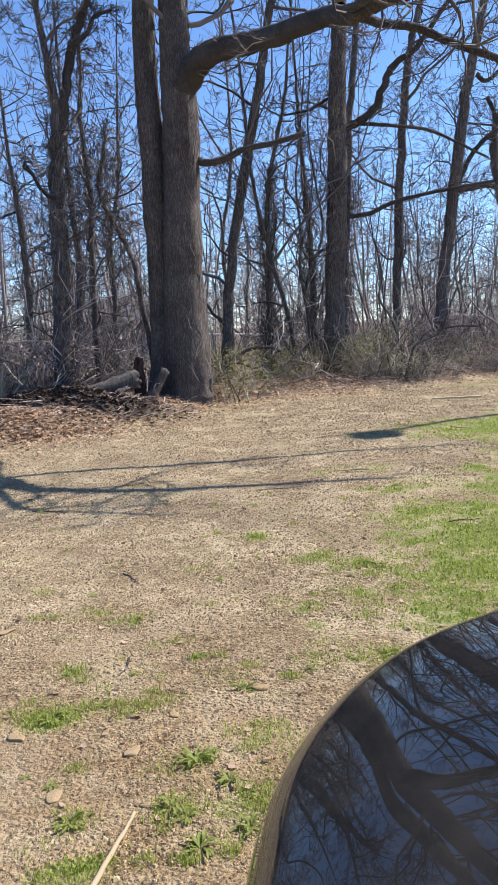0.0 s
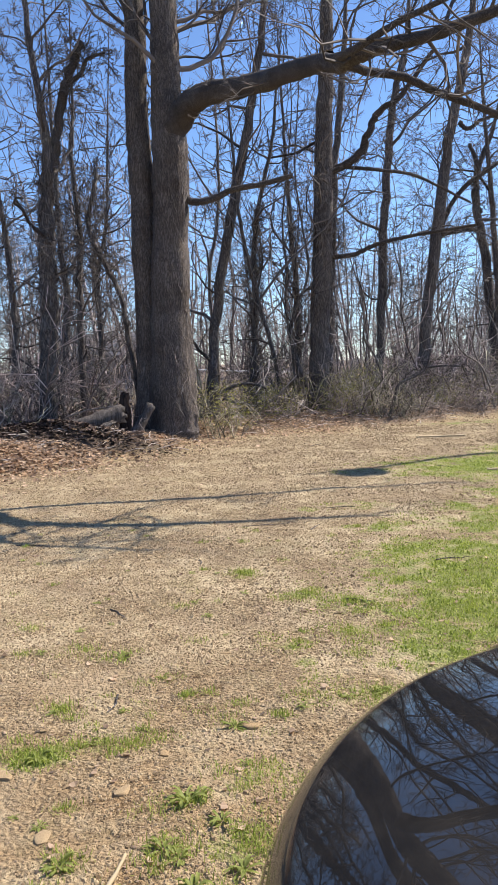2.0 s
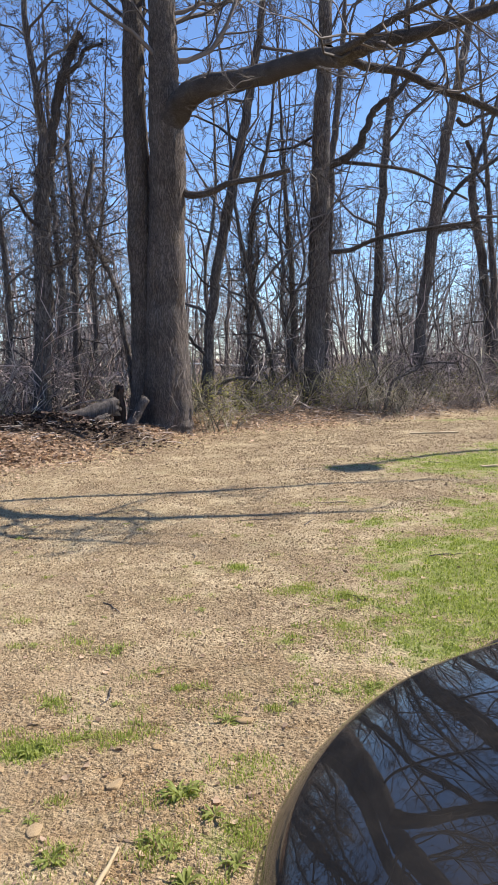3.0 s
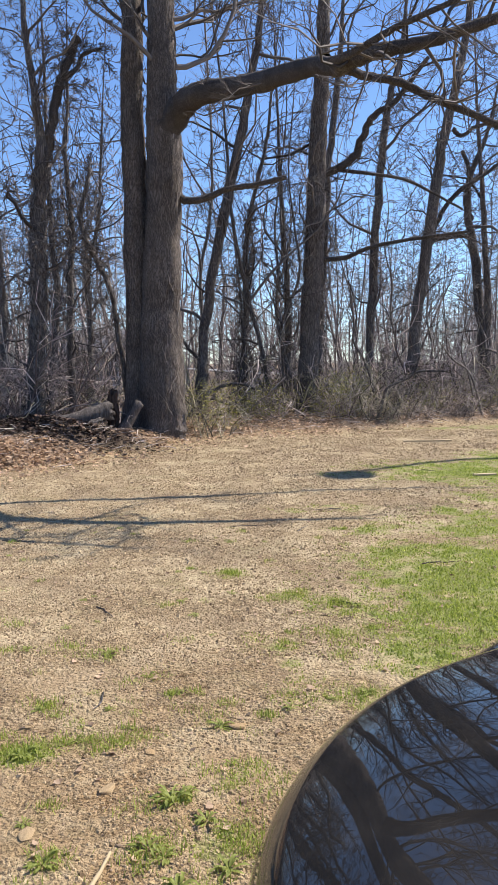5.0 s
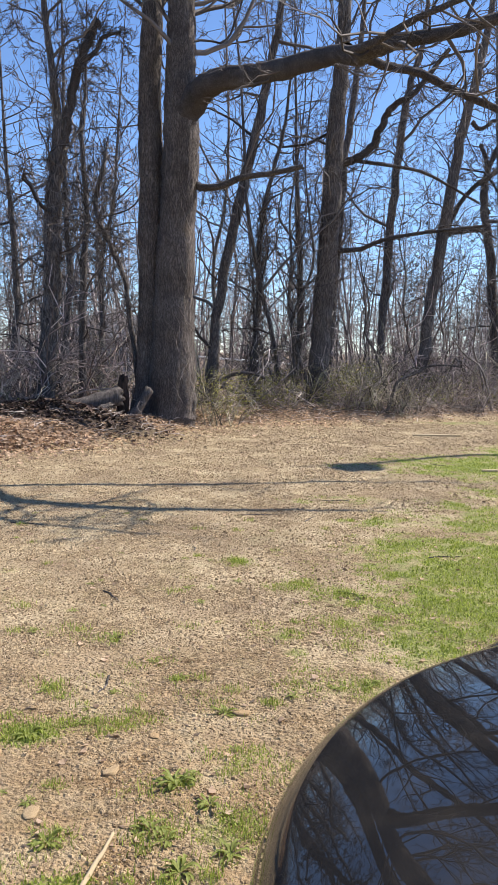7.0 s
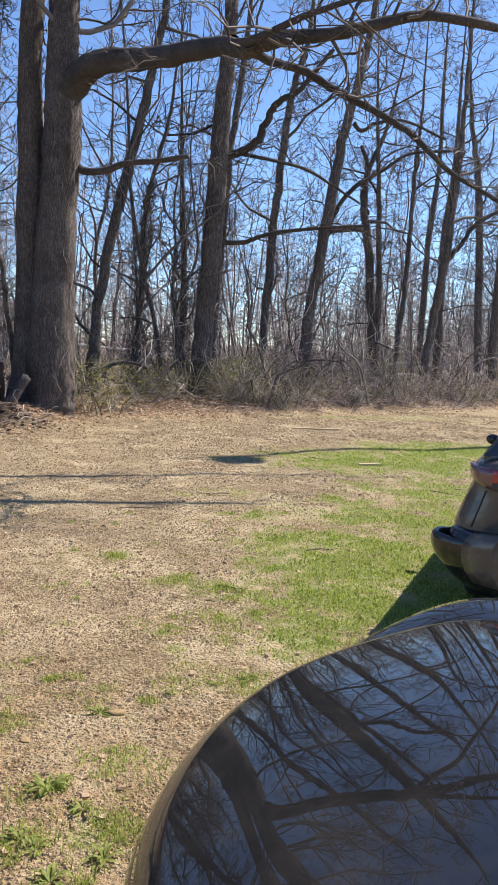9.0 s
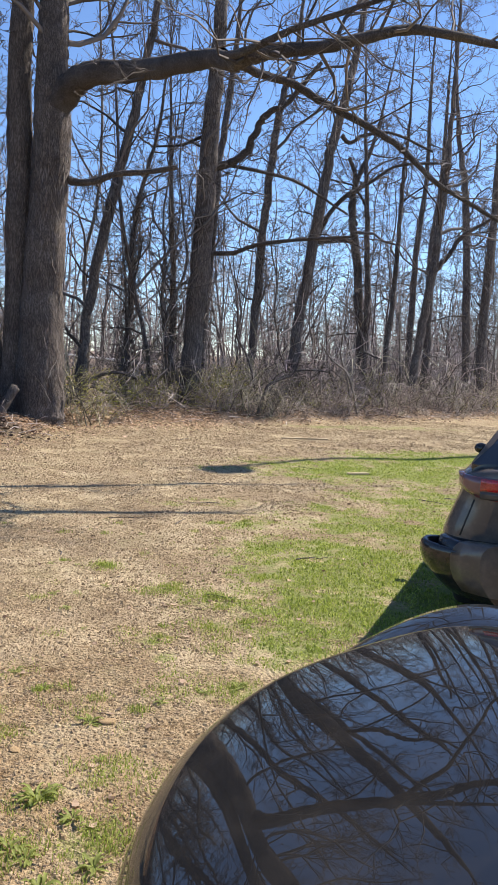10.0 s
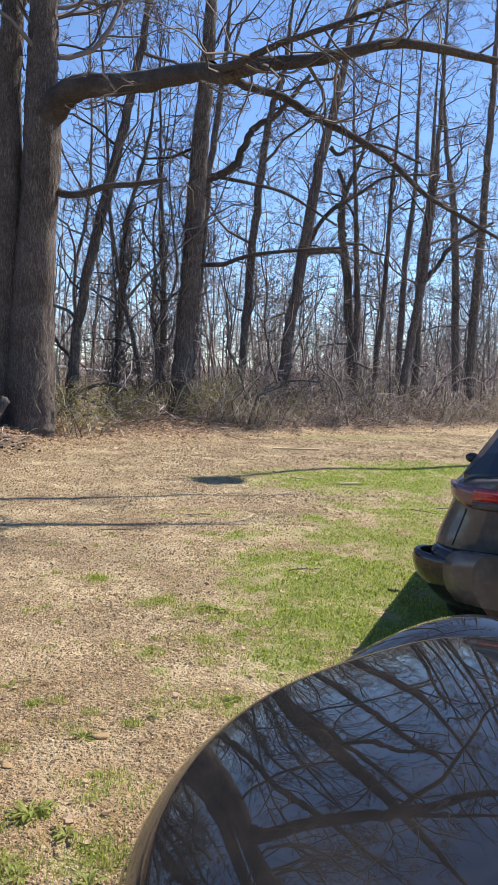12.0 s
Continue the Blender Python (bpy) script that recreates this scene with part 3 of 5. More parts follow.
standing(TALL, [(4.93, 27, 1.11, 0.144), (5.1, 27, 3.9, 0.151), (5.21, 27, 6.08, 0.14), (5.35, 27, 8.03, 0.138), (5.59, 27, 10.11, 0.118), (6.02, 27, 11.79, 0.09)], top=17, off=1.06, seed=24)
standing("tall bare tree that leans over the clearing", [(5.64, 23.8, 0.18, 0.204), (5.75, 23.8, 1.76, 0.185), (5.83, 23.8, 3.08, 0.167), (6.06, 23.8, 4.52, 0.165), (6.31, 23.8, 6.41, 0.163), (6.59, 23.8, 8.26, 0.145), (7.00, 23.8, 10.05, 0.127), (7.16, 23.8, 10.79, 0.111)],
         [[(6.21, 23.8, 5.41, 0.078), (6.62, 23.8, 6.2, 0.069), (7.04, 23.8, 6.73, 0.069), (7.82, 23.8, 7.22, 0.052), (8.70, 23.8, 7.8, 0.044), (10.18, 23.8, 8.01, 0.035)],
          [(6.12, 23.8, 5.32, 0.069), (7.01, 23.8, 5.44, 0.069), (7.38, 23.8, 5.43, 0.061)],
          [(6.85, 23.8, 8.53, 0.077), (7.13, 23.8, 8.34, 0.06), (7.56, 23.8, 8.59, 0.052), (8.46, 23.8, 8.74, 0.043), (9.78, 23.8, 8.31, 0.035)]], top=18, off=1.1, seed=25, first=0.4, sides=16)
standing("forked bare tree with ivy-grown trunk and pale bark", [(-4.2, 17.6, 0.59, 0.214), (-4.1, 17.6, 1.71, 0.206), (-4.02, 17.6, 3.18, 0.197), (-3.97, 17.6, 4.37, 0.183), (-3.91, 17.6, 5.31, 0.157), (-3.84, 17.6, 6.11, 0.132), (-3.92, 17.6, 7.37, 0.083), (-4.03, 17.6, 8.27, 0.071), (-4.09, 17.6, 8.82, 0.065)],
         [[(-3.8, 17.6, 6, 0.09), (-3.62, 17.6, 6.67, 0.096), (-3.46, 17.6, 7.46, 0.101), (-3.22, 17.6, 8.11, 0.094), (-2.98, 17.6, 8.65, 0.082)],
          [(-3.33, 17.6, 7.79, 0.071), (-3.05, 17.6, 7.99, 0.053), (-2.85, 17.6, 8.32, 0.047), (-2.49, 17.6, 8.43, 0.029)]], top=14, tangle=420, seed=26, sides=16, count=30, first=0.3, length=1.9)
standing("thin bare tree with a crooked stem", [(-3.61, 19, 1.13, 0.088), (-3.61, 19, 2.2, 0.08), (-3.57, 19, 3.64, 0.08), (-3.5, 19, 4.79, 0.066), (-3.53, 19, 5.68, 0.059), (-3.6, 19, 6.8, 0.052), (-3.5, 19, 7.66, 0.039)], top=10.5, tangle=220, seed=27, count=22, length=1.8)
standing("thin bare tree bent sideways with a broken top", [(-2.24, 18.4, 1.08, 0.065), (-2.32, 18.4, 1.87, 0.065), (-2.43, 18.4, 2.64, 0.058), (-2.54, 18.4, 3.41, 0.058), (-2.84, 18.4, 4.11, 0.058), (-3.11, 18.4, 4.68, 0.057), (-3.17, 18.4, 5.18, 0.057), (-2.98, 18.4, 5.9, 0.05)], top=6.5, tangle=300, seed=28, count=10, length=1.3)
standing(TALL, [(-4.53, 21, 1.39, 0.089), (-4.31, 21, 3.14, 0.088), (-4.36, 21, 4.57, 0.08), (-4.39, 21, 5.56, 0.072), (-4.41, 21, 6.67, 0.057)], top=13, tangle=240, seed=29, count=26, length=2.2)
standing(TALL, [(-6.38, 23, 1.11, 0.098), (-6.23, 23, 3.03, 0.097), (-6.28, 23, 4.92, 0.08), (-6.39, 23, 6.16, 0.063), (-6.47, 23, 7.23, 0.047)], top=13, tangle=200, seed=30, count=26)
standing("slender forked bare tree", [(9.69, 29, 1.13, 0.173), (9.49, 29, 3.05, 0.172), (9.22, 29, 5.57, 0.159), (8.96, 29, 7.01, 0.137), (8.98, 29, 8.25, 0.105), (9.41, 29, 9.31, 0.084), (9.78, 29, 10.57, 0.052)],
         [[(9.11, 29, 6.82, 0.085), (8.85, 29, 7.42, 0.095), (8.97, 29, 8.46, 0.084), (8.71, 29, 9.25, 0.073)]], top=15, off=1.03, seed=31)
standing(TALL, [(9.93, 29.5, 1.34, 0.132), (9.93, 29.5, 3.09, 0.131), (9.78, 29.5, 5.66, 0.108), (9.66, 29.5, 7.78, 0.097), (9.48, 29.5, 9.44, 0.075)], top=15, seed=32, count=20)
standing("thin straight bare tree", [(10.11, 28, 0.23, 0.105), (10.19, 28, 1.81, 0.105), (10.35, 28, 3.89, 0.094), (10.43, 28, 6.35, 0.083), (10.46, 28, 8.37, 0.072), (10.56, 28, 10.17, 0.051)], top=15, seed=33, count=20)
standing("bare tree with a low crooked side limb", [(10.61, 26.5, 0.14, 0.17), (10.81, 26.5, 2.05, 0.15), (11.05, 26.5, 3.84, 0.149), (11.26, 26.5, 5.42, 0.139), (11.39, 26.5, 7.37, 0.118), (11.47, 26.5, 8.71, 0.098), (11.53, 26.5, 10.81, 0.078), (11.56, 26.5, 13.42, 0.048)],
         [[(11.23, 26.5, 5.03, 0.089), (11.78, 26.5, 5.65, 0.079), (12.16, 26.5, 6.26, 0.079), (13.08, 26.5, 6.87, 0.06), (13.74, 26.5, 7.25, 0.05)]], top=17, seed=34, count=32)
standing(TALL, [(13.92, 33, 0.64, 0.175), (13.91, 33, 3.38, 0.174), (13.82, 33, 6.3, 0.148), (14.08, 33, 9.45, 0.11)], top=17, seed=35)
standing(TALL, [(14.96, 30, 0.64, 0.184), (14.98, 30, 2.43, 0.183), (15.02, 30, 4.7, 0.171), (15.11, 30, 7.39, 0.158), (15.16, 30, 10.03, 0.146), (15.21, 30, 12.64, 0.123), (15.19, 30, 15.42, 0.088)], top=19, seed=36)
standing(TALL, [(17.33, 36, 0.89, 0.193), (17.06, 36, 4.69, 0.191), (16.78, 36, 8.42, 0.175), (16.49, 36, 10.5, 0.147), (16.06, 36, 12.54, 0.106)], top=19, seed=37)
standing(TALL, [(14.33, 36, 1.33, 0.163), (14.3, 36, 4.55, 0.148), (14.39, 36, 7.73, 0.133), (14.63, 36, 10.61, 0.106), (14.55, 36, 13.94, 0.079)], top=19, seed=38)
standing(TALL, [(0.5, 24, 0.7, 0.094), (0.7, 24, 3.04, 0.093), (0.72, 24, 5, 0.083), (0.96, 24, 6.59, 0.066), (1.36, 24, 8.14, 0.049)], top=13, tangle=900, seed=39, count=26, first=0.2)
standing(TALL, [(2.05, 25, 0.58, 0.098), (2.06, 25, 2.68, 0.105), (2.01, 25, 4.4, 0.096), (1.91, 25, 6.08, 0.078), (1.85, 25, 7.4, 0.06)], top=13, tangle=700, seed=40, count=26, first=0.25)
standing(TALL, [(-4.02, 24, 0.94, 0.077), (-3.95, 24, 2.95, 0.076), (-3.97, 24, 4.44, 0.067), (-3.62, 24, 6.03, 0.05)], top=12, tangle=200, seed=41, count=22)
# an unseen tree beside the clearing, added to throw a long shadow across it
def shadow_clump(root, x, y, z):
    """A clump of twigs and leaves, added high in a tree to cast a blob."""
    rng, B = random.Random(77), Bundle()
    for i in range(260):
        a, h, s = rng.uniform(0, 6.28), rng.gauss(0, 0.10), rng.uniform(0.05, 0.3)
        p = Vector((x + math.cos(a) * s, y + math.sin(a) * s, z + h))
        d = Vector((rng.gauss(0, 1), rng.gauss(0, 1), rng.gauss(0, 0.4))).normalized() * 0.2
        B.add([p - d, p + Vector((0, 0, 0.03)), p + d], [0.03, 0.05, 0.02], 3)
    part("nest", B.mesh("nest"), M["twig"], root, "ball of twigs and dry leaves")


SLIDE = Vector((to_sun.x, to_sun.y, 0)) / to_sun.z


def above(x, y, z, r):
    """The place at height z whose shadow falls on (x, y)."""
    return (round(x + SLIDE.x * z, 2), round(y + SLIDE.y * z, 2), z, r)


base = Vector((12.1, 17.0, 0))
run = [(base.x, base.y, 0.2, 0.20)] + [above(x, y, z, r) for x, y, z, r in ((6.4, 14.15, 7.2, 0.13), (4.8, 14.0, 9.0, 0.10), (3.6, 13.5, 10.6, 0.085), (2.4, 12.55, 12.2, 0.065), (1.0, 11.98, 13.8, 0.03))]
shady = standing("tall slender bare tree beside the clearing with a twig nest", run, top=13.9, seed=51, count=4, length=0.5, first=0.85)
nest = above(1.9, 11.98, 12.7, 0)
shadow_clump(shady, nest[0] - base.x, nest[1] - base.y, 12.7)


# ---- the wood behind: a few kinds of thin trees, set over and over ----
def wood_kinds():
    kinds = []
    for s in range(10):
        rng = random.Random(100 + s)
        h, r = rng.uniform(8, 15), rng.uniform(0.03, 0.075)
        lean, x, ctrl = rng.gauss(0, 0.06), 0.0, []
        for q in (-0.03, 0.12, 0.25, 0.38, 0.5, 0.65, 0.8, 1.0):
            x += rng.gauss(0, 0.22) if q > 0 else 0
            ctrl.append((lean * q * h + x, rng.gauss(0, 0.12) * (q > 0), q * h, r * (1 - 0.88 * max(0, q))))
        root = tagged(new("tree"), "thin bare tree in the wood", "tree", "trees of the wood")
        p = stem(ctrl, 7, rng)
        # mostly pale bark: the haze among the farther trunks is in the colour
        part("trunk", trunk_mesh("trunk", p, 7), M["pale_bark"] if s % 3 else M["bark"], root)
        B = Bundle()
        for fork_at in (rng.uniform(0.25, 0.4), rng.uniform(0.4, 0.6)):
            i = int(fork_at * (len(p) - 1))
            d = Vector((rng.gauss(0, 0.5), rng.gauss(0, 0.5), 1)).normalized()
            grow(B, Vector(p[i][:3]), d, h * rng.uniform(0.35, 0.5), p[i][3] * 0.7, 0, rng, 0.3, 0.04, 0.010, 0.85)
        shed(B, p, rng, 0.08, 20, h * 0.22, 0.009, 0.72, 1, 0.03, 0.38)
        part("crown", B.mesh("crown"), M["twig"], root)
        kinds.append(root)
    return kinds


def plant_wood():
    kinds, rng, used = wood_kinds(), random.Random(5), set()
    n = 0
    while n < 72:
        x = rng.uniform(-26, 42) if n % 10 else rng.uniform(-11, -1)
        d = 1.5 + 30 * rng.random() ** 1.5
        y = float(edge_y(x)) + d
        if abs(x) > 0.85 * y + 2 or (d < 3 and -4 < x < 5):
            continue
        i = rng.randrange(len(kinds))
        s = rng.uniform(0.75, 1.2)
        m = pose(x, y, 0.2, 0, 0, rng.uniform(0, 360)) @ Matrix.Diagonal((s, s, s, 1))
        if i in used:
            ob = copy_thing(kinds[i], m)
            ob.scale = (s, s, s)
        else:
            used.add(i)
            kinds[i].matrix_basis = m
        n += 1


plant_wood()


# ---- undergrowth along the edge ----
def brush_kinds():
    kinds = []
    for s in range(8):
        rng = random.Random(200 + s)
        B = Bundle()
        for i in range(15):
            a, lean = rng.uniform(0, 6.28), rng.uniform(0.1, 1.2)
            d = Vector((math.cos(a) * lean, math.sin(a) * lean, 1)).normalized()
            grow(B, Vector((rng.gauss(0, 0.4), rng.gauss(0, 0.4), -0.05)), d, rng.uniform(0.6, 2.5), rng.uniform(0.009, 0.022), 1, rng, 0.46, -0.02, 0.0075, 0.85, 2)
        for i in range(5):          # brambles that arch over
            a, p = rng.uniform(0, 6.28), Vector((rng.gauss(0, 0.3), rng.gauss(0, 0.3), 0))
            L, H, pts, bend = rng.uniform(0.7, 1.4), rng.uniform(0.7, 1.5), [], 0.0
            for t in np.linspace(0, 0.85, 8):
                bend += rng.gauss(0, 0.16)
                pts.append(p + Vector((math.cos(a + bend) * L * t, math.sin(a + bend) * L * t, H * 3.4 * t * (1 - t) + rng.gauss(0, 0.05))))
            B.add(pts, [0.013 - 0.001 * j for j in range(8)], 4)
        me = B.mesh("shrub")
        me.materials.append(M[("brush", "brush", "red_brush", "brush", "dark_brush", "brush", "red_brush", "dark_brush")[s]])
        kinds.append(me)
    return kinds


GREEN = [(-0.42, 18.7, 0.75), (-0.15, 19.6, 0.6), (0.9, 22.0, 0.6), (1.4, 22.6, 0.7), (3.5, 23.0, 0.85), (4.3, 23.8, 0.6), (9.0, 25.4, 0.8), (6.6, 25.2, 0.6), (3.15, 21.7, 0.75), (2.85, 22.0, 0.6), (3.6, 22.2, 0.9), (1.15, 21.3, 0.5)]


def plant_brush():
    kinds, rng, buds = brush_kinds(), random.Random(6), []
    spots = [(x, y, h * 1.1) for x, y, h in GREEN]
    for n in range(112):
        x = rng.uniform(-9, 17)
        d = rng.choice((rng.uniform(0.9, 2.0), rng.uniform(1.0, 4), rng.uniform(2, 9)))
        d -= 0.75 if x > 3.2 and d < 3 else 0.0
        y = float(edge_y(x)) + d
        if math.hypot(x + 1.7, y - 17.9) < 1.7 or (-6 < x < 0.3 and d < 3.0) or (0.3 <= x < 3.2 and d < 1.6) or (abs(x - y * 0.1035) < 0.55 and y < 24.2) or (abs(x - y * 0.247) < 0.4 and y < 26):
            continue
        spots.append((x, y, (0.45 + 0.75 * rng.random() ** 1.3) * (1.15 if d > 2.5 else 0.9) * (1 + 0.6 * noise.noise(Vector((x * 0.55, y * 0.3, 0))))))
    for n in range(26):           # a low fringe along the open ground
        x = rng.uniform(2.6, 16)
        if abs(x - 2.35) > 0.5:
            spots.append((x, float(edge_y(x)) + rng.uniform(0.3, 1.3), rng.uniform(0.3, 0.62)))
    for n in range(30):           # a deep thicket beside the oak
        x = rng.uniform(-9, -2.6)
        spots.append((x, float(edge_y(x)) + rng.uniform(3.4 if x < -5 else 4.6, 8.0), rng.uniform(0.9, 1.5)))
    for n in range(15):           # taller bare bushes between the trunks
        x = rng.uniform(1.0, 14)
        spots.append((x, float(edge_y(x)) + rng.uniform(2.2, 4.5), rng.uniform(1.1, 1.6)))
    for x, y, s in spots:
        ob = new("shrub", kinds[rng.randrange(len(kinds))])
        ob.matrix_basis = pose(x, y, lie(x, y) - 0.03, 0, 0, rng.uniform(0, 360)) @ Matrix.Diagonal((s * 1.15, s * 1.15, s, 1))
        tagged(ob, "tangled leafless bramble thicket", "shrub", "thicket at the wood's edge")
        if noise.noise(Vector((x * 0.6, 3.0, 0))) > 0.05 and y < edge_y(x) + 4:
            for i in range(110):
                buds.append((x + rng.gauss(0, 0.5), y + rng.gauss(0, 0.4), 0.3 + abs(rng.gauss(0.5, 0.4)) * s, rng.uniform(0.014, 0.032), rng.uniform(0, 6.28), rng.gauss(0, 1)))
    for x, y, h in GREEN:
        for i in range(800):
            buds.append((x + rng.gauss(0, 0.42), y + rng.gauss(0, 0.35), 0.25 + h * 1.5 * rng.random() ** 1.2, rng.uniform(0.013, 0.032), rng.uniform(0, 6.28), rng.gauss(0, 1)))
    v, f = [(-1, 0, 0), (0, -0.5, 0.1), (1, 0, 0.1), (0, 0.5, 0.0)], [(0, 1, 2, 3)]
    tagged(part("new_leaves", scatter_mesh("new_leaves", v, f, buds), M["bud"]), "yellow-green first leaves on the thicket", "leaves", kind="stuff")


plant_brush()


def far_wood():
    """The far side of the wood, too dense to count."""
    rng, B = random.Random(8), Bundle()
    for i in range(1050):
        x = rng.uniform(-60, 80)
        y = float(edge_y(x)) + rng.uniform(20, 62)
        if abs(x) > 0.95 * y:
            continue
        h, r = rng.uniform(4, 14), rng.uniform(0.03, 0.11)
        p = Vector((x, y, 0))
        top = Vector((x + rng.gauss(0, 1.2), y, h))
        mid = p.lerp(top, 0.5) + Vector((rng.gauss(0, 0.5), 0, 0))
        B.add([p, mid, top], [r, r * 0.7, r * 0.15], 4)
        for j in range(14):
            s = rng.uniform(0.1, 0.98)
            q = p.lerp(mid, s * 2) if s < 0.5 else mid.lerp(top, s * 2 - 1)
            a, L = rng.uniform(0, 6.28), rng.uniform(0.8, 2.8)
            e = q + Vector((math.cos(a) * L, math.sin(a) * L * 0.5, L * rng.uniform(-0.1, 0.9)))
            half = q.lerp(e, 0.5) + Vector((rng.gauss(0, 0.2), 0, rng.gauss(0.08, 0.2)))
            B.add([q, half, e], [r * 0.35, 0.018, 0.010], 3)
            for w in range(2):
                B.add([half, half + Vector((rng.gauss(0, 0.7), rng.gauss(0, 0.3), rng.gauss(0.25, 0.5)))], [0.013, 0.007], 3)
    for i in range(8500):         # saplings and scrub on the floor of the wood
        x = rng.uniform(-75, 95)
        y = float(edge_y(x)) + rng.choice((rng.uniform(5, 16), rng.uniform(10, 50)))
        if abs(x) > 0.95 * y:
            continue
        L = rng.uniform(0.5, 2.6) if i % 5 else rng.uniform(2.0, 4.0)
        a = rng.uniform(0, 6.28)
        p = Vector((x, y, 0.1))
        e = p + Vector((math.cos(a) * L * 1.1, math.sin(a) * L * 0.4, L * rng.uniform(0.4, 1.0)))
        B.add([p, p.lerp(e, 0.5) + Vector((rng.gauss(0, 0.3), 0, rng.gauss(0.15, 0.2))), e], [0.017, 0.013, 0.007], 3)
    tagged(part("far_wood", B.mesh("far_wood"), M["far_twig"]), "bare grey-brown far side of the wood", "woods", kind="stuff")


far_wood()


# ---- cars ----
def loft(stations, sides=40, cap=True):
    """A closed body from stations (y, half width, top, shoulder, bottom, squareness)."""
    verts = []
    for y, w, zt, zs, zb, n in stations:
        row = []
        for j in range(sides + 1):
            a = math.pi * j / sides - math.pi / 2
            x = w * math.copysign(abs(math.sin(a)) ** (2 / n), math.sin(a))
            z = zs + (zt - zs) * abs(math.cos(a)) ** (2 / n)
            row.append((x, y, z))
        low = [(w * 0.985, y, zs * 0.6 + zb * 0.4), (w * 0.93, y, zb), (-w * 0.93, y, zb), (-w * 0.985, y, zs * 0.6 + zb * 0.4)]
        verts += row + low
    cols = sides + 5
    bm = bmesh.new()
    vs = [bm.verts.new(v) for v in verts]
    for f in grid_faces(len(stations), cols, True):
        bm.faces.new([vs[i] for i in f])
    if cap:
        bm.faces.new([vs[i] for i in range(cols)])
        bm.faces.new([vs[len(vs) - cols + i] for i in range(cols)][::-1])
    bmesh.ops.recalc_face_normals(bm, faces=bm.faces)
    for f in bm.faces:
        f.smooth = True
    return bm


def wheel(parent, x, y, radius, width):
    w = part("wheel", lathe([(radius * 0.62, -width / 2), (radius * 0.94, -width / 2), (radius, -width * 0.36), (radius, width * 0.36), (radius * 0.94, width / 2), (radius * 0.62, width / 2)], 40), M["rubber"], parent, "black rubber tyre")
    w.location = (x, y, radius)
    bm = bmesh.new()
    for i in range(5):
        bmesh.ops.create_cube(bm, size=1, matrix=pose(0, 0, 0, i * 72, 0, 0) @ pose(0, 0, radius * 0.33) @ Matrix.Diagonal((width * 0.5, radius * 0.17, radius * 0.6, 1)))
    bmesh.ops.create_cone(bm, cap_ends=True, segments=24, radius1=radius * 0.16, radius2=radius * 0.16, depth=width * 0.6, matrix=pose(0, 0, 0, 0, 90, 0))
    part("rim", bm, M["alloy"], w, "five-spoke alloy rim")
    return w


def lathe(profile, seg):
    """A ring turned about the x axis from (radius, x) points."""
    verts = [(x, r * math.cos(a), r * math.sin(a)) for a in [2 * math.pi * i / seg for i in range(seg)] for r, x in profile]
    return mesh_of("ring", verts, closed_grid(seg, len(profile)))


def closed_grid(rows, cols):
    a, b = np.arange(rows)[:, None], np.arange(cols)[None, :]
    return np.stack([a * cols + b, a * cols + (b + 1) % cols, (a + 1) % rows * cols + (b + 1) % cols, (a + 1) % rows * cols + b], -1).reshape(-1, 4)


def sheet(rows):
    """An open surface through rows of points."""
    v = np.array(rows, float)
    return mesh_of("sheet", v.reshape(-1, 3), grid_faces(v.shape[0], v.shape[1]))


def thicken(me, depth):
    """Gives a sheet real thickness."""
    bm = bmesh.new()
    bm.from_mesh(me)
    bmesh.ops.recalc_face_normals(bm, faces=bm.faces)
    bmesh.ops.solidify(bm, geom=bm.faces[:], thickness=depth)
    for f in bm.faces:
        f.smooth = True
    return bm


def axes(degrees):
    a = radians(degrees)
    return Vector((math.cos(a), -math.sin(a), 0)), Vector((math.sin(a), math.cos(a), 0))


# the black car over whose bonnet the camera looks; u runs across it, a along it
def crown(u):
    """How far the bonnet falls from its middle line towards the wings."""
    u = abs(u)
    s = 0.29 * min(u, 0.30) ** 2 / 0.6
    if u > 0.30:
        s += 0.29 * (min(u, 0.66) - 0.30)
    if u > 0.66:
        s += 0.29 * (u - 0.66) + 0.5 * (u - 0.66) ** 2
    return s


def bonnet_z(u, a):
    return 0.986 - crown(u) - 0.045 * (a - 1.7) - 0.06 * (a - 1.7) ** 2


def bonnet_curve():
    """The edge of the bonnet from the left cowl round the nose to the right cowl, with outward normals."""
    half = []
    for a in np.linspace(0.72, 1.68, 26):
        s = min(1.0, (1.70 - a) / 0.6)
        half.append((-0.91 + 0.08 * s * s * (3 - 2 * s), a))
    for q in np.linspace(0, math.pi / 2, 61):
        half.append((-0.91 * math.cos(q) ** (2 / 2.2), 1.70 + 1.0 * math.sin(q) ** (2 / 2.2)))
    p = np.array(half + [(-u, a) for u, a in half[-2::-1]])
    t = np.gradient(p, axis=0)
    t /= np.linalg.norm(t, axis=1, keepdims=True) + 1e-9
    return p, np.stack([-t[:, 1], t[:, 0]], 1)


# (outward, down) from the bonnet's edge: its own rolled lip, then the wing beside it or the nose before it
LIP_SIDE = [(0.006, -0.004), (0.016, -0.012), (0.030, -0.024), (0.044, -0.038), (0.056, -0.052), (0.064, -0.066)]
LIP_NOSE = [(0.004, -0.001), (0.010, -0.004), (0.018, -0.009), (0.025, -0.016), (0.030, -0.024), (0.032, -0.032)]
WING = [(0.058, -0.076), (0.066, -0.080), (0.074, -0.092), (0.082, -0.112), (0.089, -0.14), (0.094, -0.18), (0.096, -0.25), (0.09, -0.35), (0.04, -0.42)]
